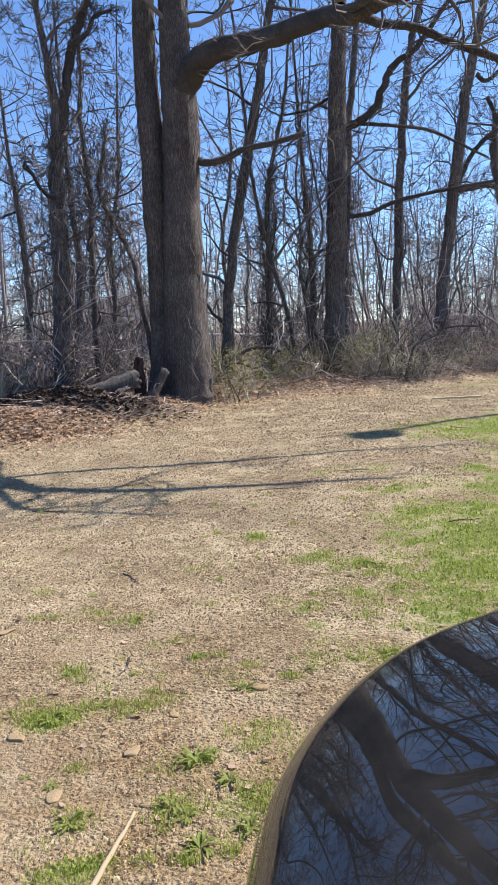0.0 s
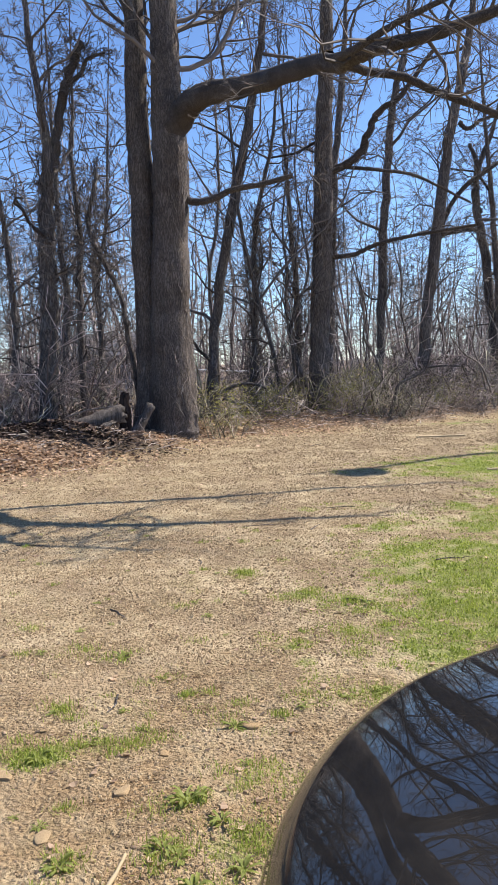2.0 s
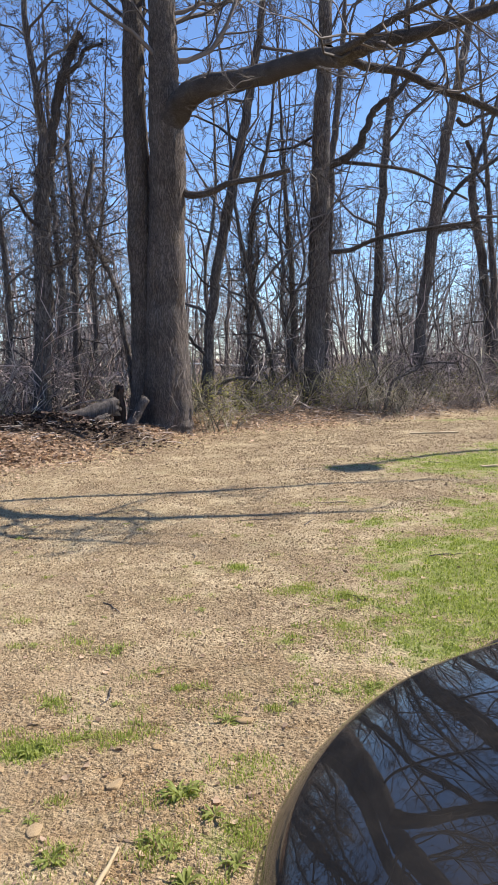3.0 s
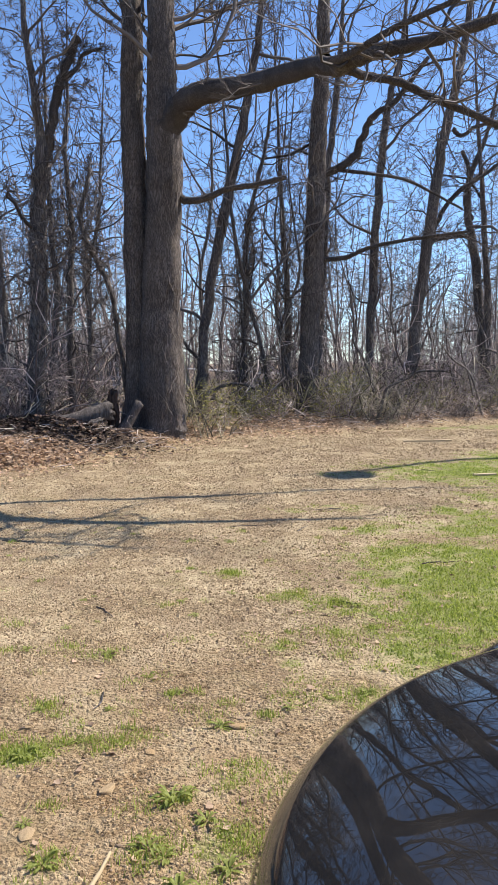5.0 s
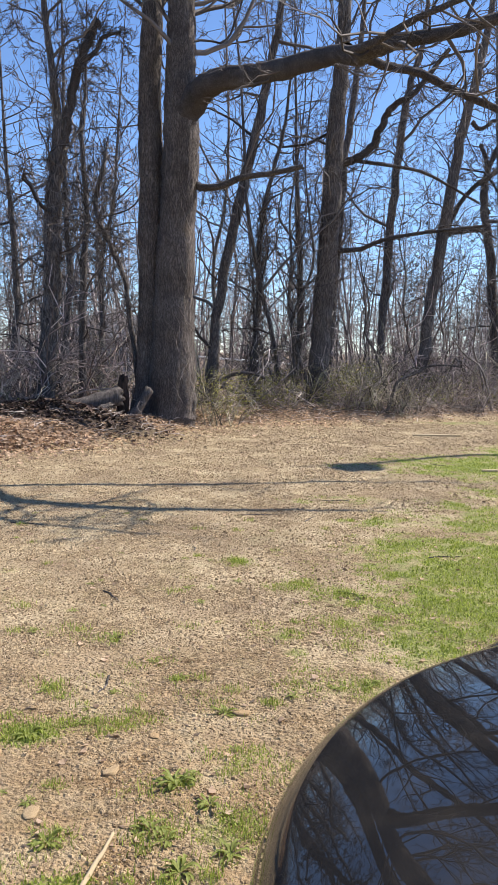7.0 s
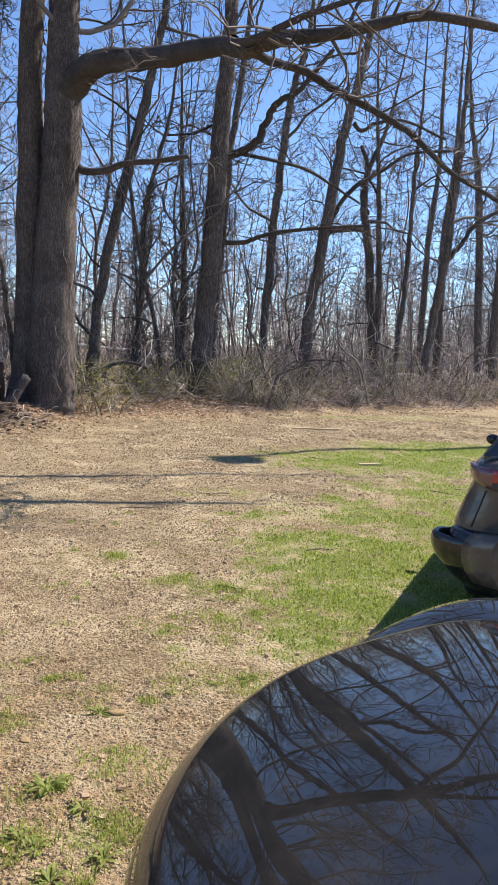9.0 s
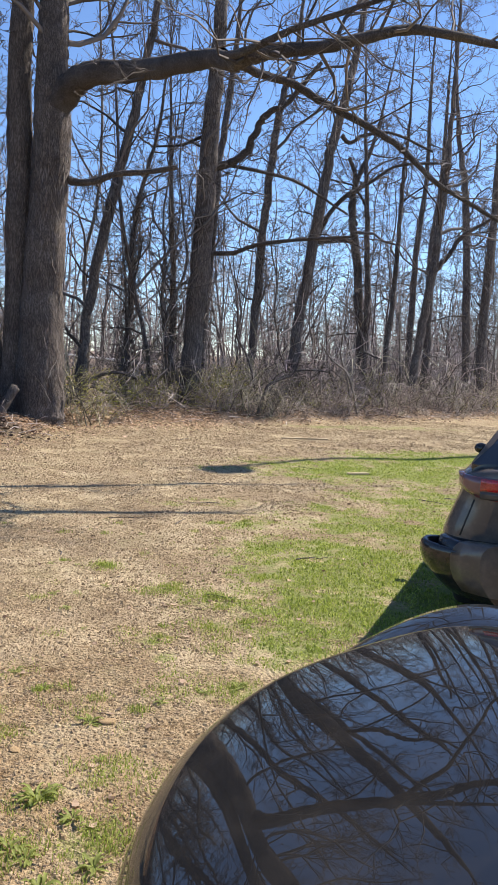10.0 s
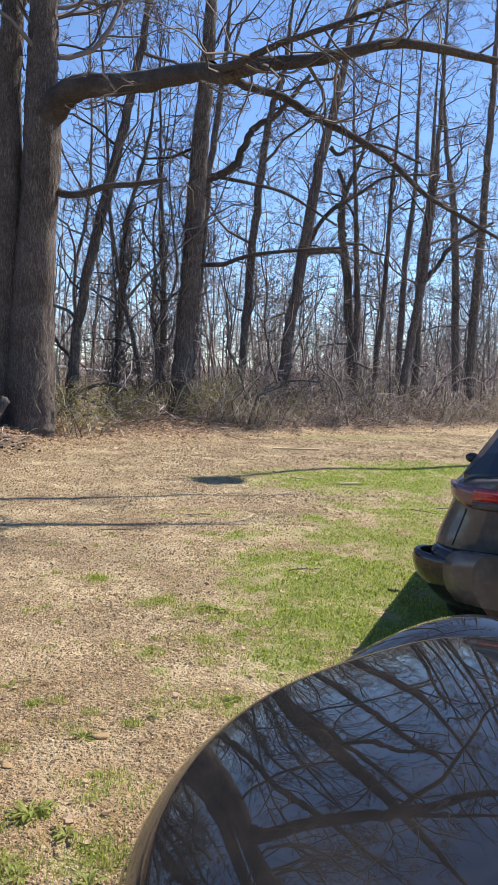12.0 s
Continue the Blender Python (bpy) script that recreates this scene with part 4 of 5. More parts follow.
NOSE = [(0.030, -0.036), (0.042, -0.022), (0.080, -0.014), (0.150, -0.006), (0.240, 0.002), (0.300, 0.0), (0.330, -0.026), (0.340, -0.20), (0.24, -0.42)]


def nose_share(u, a):
    return max(0.0, (0.74 - math.hypot(u, 0.16)) / 0.62) if a > 2.0 else 0.0


def build_black_car():
    root = tagged(new("car"), "glossy black car with broad rounded bonnet, parked on grass", "car")
    right, _ = axes(18.0)
    o = right * 0.5
    root.matrix_basis = pose(o.x, o.y, 0, 0, 0, -18.0)
    p, n = bonnet_curve()
    rows, skirt = [], []
    for (u, a), m in zip(p, n):
        spine, w, base = (0.0, min(a, 1.75)), nose_share(u, a), bonnet_z(u, a)
        row = [(x, y, bonnet_z(x, y)) for x, y in ((u * s, spine[1] + (a - spine[1]) * s) for s in np.linspace(0.0, 1.0, 44))]
        around = lambda side, nose: [(u + m[0] * (d0 + (d1 - d0) * w), a + m[1] * (d0 + (d1 - d0) * w), base + z0 + (z1 - z0) * w) for (d0, z0), (d1, z1) in zip(side, nose)]
        rows.append(row + around(LIP_SIDE, LIP_NOSE))
        skirt.append(around(WING, NOSE) + [(u * 0.9, a - 0.1 * w, 0.24)])
    part("bonnet", thicken(sheet(rows), 0.012), M["black_paint"], root, "glossy black bonnet that mirrors the trees")
    part("front_body", thicken(sheet(skirt), 0.01), M["black_paint"], root, "black wings and nose round the bonnet")
    st = [(y, w, zt, 0.60, 0.22, 4.0) for y, w, zt in ((-2.1, 0.70, 0.80), (-2.05, 0.80, 0.90), (-1.9, 0.86, 0.93), (-1.2, 0.93, 0.93), (0.0, 0.94, 0.92), (0.66, 0.94, 0.90), (0.74, 0.93, 0.80))]
    part("body", loft(st, 48), M["black_paint"], root)
    st = [(y, w, 0.52, 0.42, 0.20, 5.0) for y, w in ((0.7, 0.93), (1.3, 0.93), (1.7, 0.90), (2.1, 0.80), (2.5, 0.62), (2.72, 0.40))]
    part("lower_body", loft(st, 32), M["black_plastic"], root)
    part("roof", loft([(-1.35, 0.54, 1.26, 1.22, 1.19, 4), (-1.15, 0.60, 1.31, 1.25, 1.21, 4), (-0.6, 0.62, 1.33, 1.26, 1.22, 4), (-0.25, 0.60, 1.30, 1.25, 1.21, 4)], 24), M["black_paint"], root)
    part("windscreen", thicken(sheet([[(x * 0.78, 0.70 - 0.08 * x * x, 0.90) for x in np.linspace(-1, 1, 13)], [(x * 0.60, -0.25 - 0.05 * x * x, 1.26) for x in np.linspace(-1, 1, 13)]]), 0.006), M["dark_glass"], root)
    part("rear_window", thicken(sheet([[(x * 0.56, -1.33, 1.23) for x in np.linspace(-1, 1, 9)], [(x * 0.72, -1.85, 0.90) for x in np.linspace(-1, 1, 9)]]), 0.006), M["dark_glass"], root)
    bm = bmesh.new()
    bmesh.ops.create_cube(bm, size=1, matrix=pose(0, 0.69, 0.885) @ Matrix.Diagonal((1.7, 0.10, 0.02, 1)))
    bmesh.ops.bevel(bm, geom=bm.edges[:], offset=0.006, segments=2, affect='EDGES')
    part("cowl", bm, M["black_plastic"], root)
    for s in (-1, 1):
        part("side_window", thicken(sheet([[(s * 0.84, y, 0.88) for y in (0.62, 0.0, -0.7, -1.8)], [(s * 0.605, y, 1.24) for y in (-0.25, -0.45, -0.9, -1.33)]]), 0.006), M["dark_glass"], root)
        wheel(root, s * 0.76, 1.50, 0.33, 0.22)
        wheel(root, s * 0.80, -1.15, 0.33, 0.22)
        bm = bmesh.new()
        bmesh.ops.create_uvsphere(bm, u_segments=24, v_segments=12, radius=1, matrix=pose(s * 0.58, 2.50, 0.60, 0, 0, -s * 30) @ Matrix.Diagonal((0.16, 0.10, 0.06, 1)))
        part("headlight", bm, M["clear_lens"], root)
    bm = bmesh.new()
    bmesh.ops.create_cube(bm, size=1, matrix=pose(0, 2.90, 0.50) @ Matrix.Diagonal((0.8, 0.06, 0.14, 1)))
    bmesh.ops.bevel(bm, geom=bm.edges[:], offset=0.02, segments=3, affect='EDGES')
    part("grille", bm, M["black_plastic"], root)


build_black_car()


# the dark grey estate car parked in front
def profile_loft(stations, sides):
    """A closed body from stations (y, half width, height scale) and one side profile of (width share, z)."""
    ring = [(w, z) for w, z in sides] + [(-w, z) for w, z in sides[::-1] if w > 0]
    bm = bmesh.new()
    rows = [[bm.verts.new((w * half, y, 0.42 + (z - 0.42) * k)) for w, z in ring] for y, half, k in stations]
    m = len(ring)
    for p, q in zip(rows, rows[1:]):
        for i in range(m):
            bm.faces.new((p[i], p[(i + 1) % m], q[(i + 1) % m], q[i]))
    bm.faces.new(rows[0])
    bm.faces.new(rows[-1][::-1])
    bmesh.ops.recalc_face_normals(bm, faces=bm.faces)
    for f in bm.faces:
        f.smooth = len(f.verts) == 4
    return bm


def plate(outer, inner):
    """A curved panel with thickness between two grids of points."""
    r, c = len(outer), len(outer[0])
    bm = bmesh.new()
    o = [[bm.verts.new(p) for p in row] for row in outer]
    n = [[bm.verts.new(p) for p in row] for row in inner]
    for i in range(r - 1):
        for j in range(c - 1):
            bm.faces.new((o[i][j], o[i][j + 1], o[i + 1][j + 1], o[i + 1][j]))
            bm.faces.new((n[i][j], n[i + 1][j], n[i + 1][j + 1], n[i][j + 1]))
    rim = [(0, j) for j in range(c)] + [(i, c - 1) for i in range(1, r)] + [(r - 1, j) for j in range(c - 2, -1, -1)] + [(i, 0) for i in range(r - 2, 0, -1)]
    for (i, j), (k, l) in zip(rim, rim[1:] + rim[:1]):
        bm.faces.new((o[i][j], n[i][j], n[k][l], o[k][l]))
    bmesh.ops.recalc_face_normals(bm, faces=bm.faces)
    for f in bm.faces:
        f.smooth = True
    return bm


def build_suv():
    root = tagged(new("suv"), "dusty dark grey car with red tail lamps, parked on grass", "car")
    right, ahead = axes(32.5)
    o = right * 0.244 + ahead * 5.109
    root.matrix_basis = pose(o.x, o.y, 0, 0, 0, -32.5)
    half = lambda y: 0.66 + 0.27 * max(0.0, 1 - max(0.0, 1 - y / 0.38) ** 2.8) ** (1 / 2.2) if y < 3.6 else 0.93 * (1 - 0.16 * ((y - 3.6) / 1.0) ** 2)
    side = [(0.0, 1.145), (0.4, 1.14), (0.72, 1.13), (0.86, 1.115), (0.93, 1.095), (0.965, 1.065), (0.975, 1.02), (0.972, 0.95), (1.005, 0.86), (1.045, 0.76), (1.075, 0.68), (1.08, 0.60), (1.04, 0.50), (0.96, 0.42), (0.0, 0.40)]
    st = [(y, half(y), 1.0 if y < 3.2 else 1.0 - 0.22 * (y - 3.2) / 1.35) for y in (0.0, 0.004, 0.012, 0.025, 0.045, 0.07, 0.1, 0.14, 0.19, 0.25, 0.32, 0.4, 0.5, 0.9, 1.5, 2.2, 3.0, 3.4, 3.8, 4.2, 4.45, 4.55)]
    part("body", profile_loft(st, side), M["grey_paint"], root)
    # greenhouse: sides lean in, the rear window leans forward
    bm, rows = bmesh.new(), []
    lean = lambda z: 0.82 - (z - 1.13) * 0.62
    for y, top in ((0.10, 1.15), (0.25, 1.28), (0.5, 1.46), (0.65, 1.52), (1.0, 1.55), (1.4, 1.56), (2.0, 1.52), (2.5, 1.36), (3.0, 1.15)):
        mid = (top + 1.13) / 2
        ring = [(0.0, top), (lean(top) - 0.10, top - 0.004), (lean(top) - 0.02, top - 0.015), (lean(mid) + 0.01, mid), (0.82, 1.13), (0.82, 1.05)]
        rows.append([bm.verts.new((x, y, z)) for x, z in ring] + [bm.verts.new((-x, y, z)) for x, z in ring[:0:-1]])
    m = len(rows[0])
    for p, q in zip(rows, rows[1:]):
        for i in range(m):
            bm.faces.new((p[i], p[(i + 1) % m], q[(i + 1) % m], q[i]))
    bm.faces.new(rows[0])
    bm.faces.new(rows[-1][::-1])
    bmesh.ops.recalc_face_normals(bm, faces=bm.faces)
    part("cabin", bm, M["dark_glass"], root, "dark tinted windows")
    for s in (-1, 1):
        part("pillar", plate([[(s * (lean(z) + 0.012), y + d2, z + 0.006) for d2 in (-0.02, 0.09)] for y, z in ((0.12, 1.14), (0.25, 1.26), (0.5, 1.44), (0.72, 1.57))], [[(s * (lean(z) - 0.05), y + d2, z - 0.03) for d2 in (0.0, 0.09)] for y, z in ((0.12, 1.14), (0.25, 1.26), (0.5, 1.44), (0.72, 1.57))]), M["grey_paint"], root)
    part("roof", loft([(0.36, 0.50, 1.535, 1.52, 1.50, 4), (0.5, 0.53, 1.57, 1.54, 1.51, 3), (0.8, 0.52, 1.60, 1.56, 1.53, 3), (1.4, 0.54, 1.62, 1.57, 1.54, 3), (1.95, 0.50, 1.57, 1.53, 1.50, 3)], 24), M["grey_paint"], root)
    # rear bumper: a bulging rim at the corner, a groove towards the body and a tucked-in skirt
    shape = [(0.0, 0.665), (0.86, 0.665), (0.885, 0.655), (0.897, 0.60), (0.905, 0.555), (0.928, 0.545), (0.946, 0.57), (0.955, 0.612), (0.972, 0.630), (0.992, 0.615), (1.0, 0.58), (0.993, 0.53), (0.972, 0.47), (0.93, 0.42), (0.89, 0.37), (0.82, 0.31), (0.0, 0.29)]
    st = []
    for y in (-0.20, -0.197, -0.185, -0.16, -0.12, -0.07, 0.0, 0.08, 0.16, 0.22, 0.26, 0.285):
        k, e = max(0.0, 1 - (y + 0.20) / 0.36), max(0.0, (y - 0.10) / 0.185)
        st.append((y, 1.125 * (1 - 0.36 * k ** 2.6) - 0.10 * e ** 2.5, 1.0 - 0.03 * k - 0.10 * e ** 2))
    part("bumper", profile_loft(st, shape), M["black_paint"], root, "glossy black rear bumper bulging at the corner")
    cover = [(0.0, 0.69), (0.84, 0.69), (0.90, 0.675), (0.935, 0.64), (0.955, 0.58), (0.95, 0.50), (0.92, 0.43), (0.86, 0.36), (0.0, 0.33)]
    part("bumper_cover", profile_loft([(y - 0.012, w * 1.02, k) for y, w, k in st if y < -0.10], cover), M["grey_paint"], root, "dusty grey lower tail panel")
    for s in (-1, 1):
        # the lamp wraps round the corner: (x, y) run along the body, from the side to the tailgate
        run = [(half(y) * 0.985, y - 0.004) for y in (0.42, 0.32, 0.24, 0.17, 0.11, 0.06, 0.03)] + [(half(0.012) * 0.985, 0.008)] + [(0.64 - d, -0.002) for d in (0.0, 0.1, 0.2)]
        def band(part_of, z0, z1, out, rise=0.0):
            r = run[part_of[0]:part_of[1]]
            foot = [z0 + rise * max(0.0, 1 - i / 7) ** 1.3 for i in range(len(r))]
            grid = [[(s * x * (1 + out), y - out * 0.9, b + (z1 - b) * q) for (x, y), b in zip(r, foot)] for q in np.linspace(0, 1, 4)]
            back = [[(s * x * 0.97, y + 0.03, b + (z1 - b) * q) for (x, y), b in zip(r, foot)] for q in np.linspace(0, 1, 4)]
            return plate(grid, back)
        lamp_part = part("tail_lamp", band((1, 11), 0.925, 1.068, 0.010, 0.11), M["smoked_lens"], root, "dark red wrap-round tail lamp")
        part("reflector", band((7, 11), 0.985, 1.06, 0.017), M["red_lens"], lamp_part, "bright red lamp field")
        part("lens", band((7, 11), 0.932, 0.978, 0.017), M["clear_lens"], lamp_part, "clear reversing lens")
        part("seam", plate([[(s * half(0.035) * w * 1.003, 0.035 + d, z) for d in (-0.004, 0.004)] for w, z in ((0.985, 0.92), (1.005, 0.86), (1.045, 0.76), (1.075, 0.68))], [[(s * half(0.035) * w * 0.97, 0.035 + d, z) for d in (-0.004, 0.004)] for w, z in ((0.985, 0.92), (1.005, 0.86), (1.045, 0.76), (1.075, 0.68))]), M["rubber"], root, "dark panel gap")
        bm = bmesh.new()
        bmesh.ops.create_uvsphere(bm, u_segments=20, v_segments=12, radius=1, matrix=pose(s * 0.95, 2.0, 1.06) @ Matrix.Diagonal((0.06, 0.045, 0.045, 1)))
        part("mirror", bm, M["black_paint"], root, "black door mirror")
        wheel(root, s * 0.83, 0.9, 0.36, 0.23)
        wheel(root, s * 0.83, 3.65, 0.36, 0.23)


build_suv()


# ---- things on the ground ----
def pebble_mesh(seed, flat=0.5):
    """A worn, slightly angular stone."""
    bm = bmesh.new()
    bmesh.ops.create_icosphere(bm, subdivisions=3, radius=1)
    rng = random.Random(int(seed * 10))
    cuts = [(Vector((rng.gauss(0, 1), rng.gauss(0, 1), rng.gauss(0, 0.7))).normalized(), rng.uniform(0.42, 0.8)) for i in range(9)] + [(Vector((rng.gauss(0, 0.12), rng.gauss(0, 0.12), 1)).normalized(), 0.5)]
    for v in bm.verts:
        for n, d in cuts:
            over = v.co.dot(n) - d
            if over > 0:
                v.co -= n * over * 0.95
        v.co += v.co.normalized() * 0.05 * noise.noise(v.co * 2.5 + Vector((0, seed, 0)))
        v.co.z *= flat
    for f in bm.faces:
        f.smooth = True
    me = bpy.data.meshes.new("stone")
    bm.to_mesh(me)
    bm.free()
    me.materials.append(M["stone"])
    return me


def lay_stones():
    for i, (x, y, r, s) in enumerate([(0.03, 3.66, 0.055, 0.7), (-0.53, 3.11, 0.052, 0.6), (-0.78, 2.8, 0.042, 0.8), (-1.05, 3.26, 0.055, 0.8), (-0.12, 4.63, 0.035, 0.6), (-1.5, 4.52, 0.07, 0.6), (-0.38, 3.43, 0.04, 0.6), (-1, 3.69, 0.03, 0.5)]):
        ob = new("stone", pebble_mesh(i * 3.7 + 1, 0.62))
        ob.matrix_basis = pose(x, y, lie(x, y) + r * 0.05, 0, 0, i * 47) @ Matrix.Diagonal((r * 1.2, r * s, r * 0.55, 1))
        tagged(ob, "flat tan stone half sunk in dry earth", "stone", "stones on the earth")
    ob = new("stone", pebble_mesh(90, 0.5))
    ob.matrix_basis = pose(-0.03, 19.7, lie(-0.03, 19.7) + 0.02, 0, 6, 12) @ Matrix.Diagonal((0.30, 0.22, 0.17, 1))
    tagged(ob, "flat grey stone among dry leaves at the wood's edge", "stone")


lay_stones()


def fan(rng, near, far, power=1.0, lo=-36, hi=44):
    """A random place in the open ground in front."""
    r = near + (far - near) * rng.random() ** power
    a = radians(rng.uniform(lo, hi))
    return r * math.sin(a), r * math.cos(a)


def clods_in(name, label, count, near, far, lo, hi, v, f, seed):
    rng, places = random.Random(seed), []
    while len(places) < count:
        x, y = fan(rng, near, far, 1.1, -25, 31)
        if y > edge_y(x) - 0.3 or noise.noise(Vector((x * 1.6, y * 1.6, 9))) < rng.uniform(-0.7, 0.4) or turf(x, y) > 0.3 + 0.5 * rng.random() ** 3:
            continue
        s = rng.uniform(lo, hi) * (1.8 if rng.random() < 0.06 else 1.0)
        s *= 1 + 0.09 * max(0.0, min(y, 16) - 5)
        places.append((x, y, lie(x, y), s, rng.uniform(0, 6.28), rng.uniform(-0.3, 0.3)))
    tagged(part(name, scatter_mesh(name, v, f, places), M["clod"]), label, name, kind="stuff")


ROUND = ([(1, 0.1, -0.1), (0.2, 0.85, -0.1), (-0.9, 0.3, -0.1), (-0.5, -0.8, -0.1), (0.5, -0.75, -0.1), (0.55, 0.0, 0.5), (0.1, 0.45, 0.45), (-0.5, 0.1, 0.55), (-0.2, -0.4, 0.5), (0.3, -0.4, 0.45)],
         [(0, 1, 6, 5), (1, 2, 7, 6), (2, 3, 8, 7), (3, 4, 9, 8), (4, 0, 5, 9), (5, 6, 7, 8)])
SMALL = ([(1, 0.1, -0.1), (0.1, 0.8, -0.1), (-0.9, 0.2, -0.1), (-0.1, -0.9, -0.1), (0.15, 0.1, 0.75)], [(0, 1, 4), (1, 2, 4), (2, 3, 4), (3, 0, 4)])
clods_in("pebbles", "rounded crumbs and pebbles on dry earth", 15000, 1.9, 6.0, 0.003, 0.0105, *ROUND, 31)
clods_in("gravel", "small clods and pebbles on dry earth", 46000, 4.5, 25, 0.006, 0.013, *SMALL, 32)


def scatter_chips():
    """Bits of bark, twig and leaf trodden into the earth."""
    rng, places = random.Random(41), []
    while len(places) < 15000:
        x, y = fan(rng, 2.0, 21, 0.95)
        if y > edge_y(x) - 0.1 or noise.noise(Vector((x * 0.9, y * 0.9, 4))) < rng.uniform(-0.5, 0.35) or turf(x, y) > 0.35 + 0.4 * rng.random() ** 3:
            continue
        s = rng.uniform(0.002, 0.006) * (1 + 0.16 * y) * (2.0 if rng.random() < 0.07 else 1.0)
        places.append((x, y, lie(x, y) + s * 0.3, s, rng.uniform(0, 6.28), rng.gauss(0, 0.12 if y < 6 else 0.4)))
    v, f = [(-1, -0.25, 0.1), (0.3, -0.55, 0), (1, 0.3, 0.2), (-0.4, 0.5, 0)], [(0, 1, 2, 3)]
    tagged(part("bark_chips", scatter_mesh("bark_chips", v, f, places), M["chip"]), "dark bits of bark and leaf on dry earth", "bark chips", kind="stuff")


scatter_chips()


WEEDS = [(-0.25, 3.01, 0.12), (-0.2, 3.05, 0.08), (-0.32, 2.7, 0.10), (-0.26, 2.64, 0.08), (-0.68, 2.62, 0.09), (-0.06, 3.66, 0.09), (-0.95, 3.41, 0.10), (0.29, 3.82, 0.06), (-0.74, 4.64, 0.09), (-0.2, 2.47, 0.10), (-0.03, 2.57, 0.09),
         (-0.11, 2.86, 0.09), (-1.25, 4.71, 0.06), (-0.74, 3.55, 0.06), (-0.3, 4.06, 0.06), (-0.89, 3.82, 0.05), (0.04, 6.48, 0.07), (0.48, 5.75, 0.06), (0.8, 5.58, 0.10), (0.9, 5.47, 0.09), (0.71, 3.98, 0.08), (-0.62, 3.87, 0.05), (-0.35, 5.68, 0.06), (-0.47, 4.3, 0.06)]


def scatter_grass():
    rng, places, dry = random.Random(32), [], []
    tries = 0
    while len(places) < 150000 and tries < 900000:
        tries += 1
        x, y = fan(rng, 1.9, 17, 1.15, -30, 46)
        t = turf(x, y)
        if t <= 0.02 or rng.random() > t + 0.05:
            continue
        if noise.noise(Vector((x * 7, y * 7, 2))) + 0.6 * noise.noise(Vector((x * 2.6, y * 2.6, 4))) < 0.29 - 0.78 * t:
            continue
        h = rng.uniform(0.006, 0.013) * (0.6 + 0.6 * t) * (1 + 0.03 * y)
        places.append((x, y, lie(x, y) - 0.002, h, rng.uniform(0, 6.28), rng.gauss(0, 1.1)))
        if rng.random() < 0.06:
            dry.append((x, y, lie(x, y), h * 1.1, rng.uniform(0, 6.28), rng.gauss(0, 0.9)))
    v, f = [(-0.42, 0, 0), (0.42, 0, 0), (0.16, 1.1, 0.9), (-0.16, 1.1, 0.9)], [(0, 1, 2, 3)]
    tagged(part("grass", scatter_mesh("grass", v, f, places), M["blade"]), "short patchy spring grass", "grass", kind="stuff")
    tufts = []
    spots = [fan(rng, 2.2, 9, 1.0, -28, 34) + (1.0,) for i in range(120)] + [(x + rng.gauss(0, 0.09), y + rng.gauss(0, 0.07), 1.2) for x, y, r in WEEDS for q in range(3)] + [(x + rng.gauss(0, rx * 0.5), y + rng.gauss(0, ry * 0.5), 1.5) for x, y, rx, ry, w in TURF if rx < 0.4 for q in range(7)]
    for cx, cy, k in spots:       # small tufts all over the open earth
        spread, tall = rng.uniform(0.02, 0.055) * k, rng.uniform(0.014, 0.034)
        for q in range(int(rng.randint(25, 130) * k)):
            x, y = cx + rng.gauss(0, spread), cy + rng.gauss(0, spread * 0.8)
            tufts.append((x, y, lie(x, y) - 0.002, tall * rng.uniform(0.5, 1.2), rng.uniform(0, 6.28), rng.gauss(0, 0.7)))
    v = [(-0.07, 0, 0), (0.07, 0, 0), (0.02, 0.5, 1.0), (-0.02, 0.5, 1.0)]
    tagged(part("grass_tufts", scatter_mesh("grass_tufts", v, f, tufts), M["blade"]), "small fine grass tufts on dry earth", "grass", kind="stuff")
    for i in range(900):
        x, y = fan(rng, 1.9, 12, 1.2)
        if y < edge_y(x) - 0.2:
            dry.append((x, y, lie(x, y) + 0.003, rng.uniform(0.015, 0.04), rng.uniform(0, 6.28), rng.uniform(1.35, 1.5)))
    v = [(-0.05, 0, 0), (0.05, 0, 0), (0.03, 0.3, 1.0), (-0.03, 0.3, 1.0)]
    tagged(part("dry_grass", scatter_mesh("dry_grass", v, f, dry), M["straw"]), "dry straw and grass stems", "dry grass", kind="stuff")


scatter_grass()


def rosette_kinds():
    kinds = []
    for s in range(5):
        rng = random.Random(60 + s)
        verts, faces = [(0, 0, 0)], []
        for i in range(rng.randint(13, 20)):
            a, L, lift = rng.uniform(0, 6.28), rng.uniform(0.45, 1.0), rng.uniform(0.1, 0.9)
            w, twist = rng.uniform(0.065, 0.105), rng.gauss(0, 0.35)
            b = len(verts)
            for t, ww in ((0.3, 0.5), (0.5, 0.95), (0.65, 0.7), (0.8, 1.0), (1.0, 0.12)):
                z = lift * math.sin(t * 2.3) * 0.55
                c, sn = math.cos(a + twist * t), math.sin(a + twist * t)
                for side, dz in ((-1, 0.04), (0, 0), (1, 0.04)):
                    verts.append((c * L * t - sn * side * w * ww, sn * L * t + c * side * w * ww, z + dz * ww + rng.gauss(0, 0.015)))
            faces += [(0, b + 1, b), (0, b + 2, b + 1)]
            for r in range(4):
                for q in range(2):
                    k = b + r * 3 + q
                    faces += [(k, k + 1, k + 4), (k, k + 4, k + 3)]
        me = mesh_of("weed", verts, faces)
        me.materials.append(M["weed"])
        kinds.append(me)
    return kinds


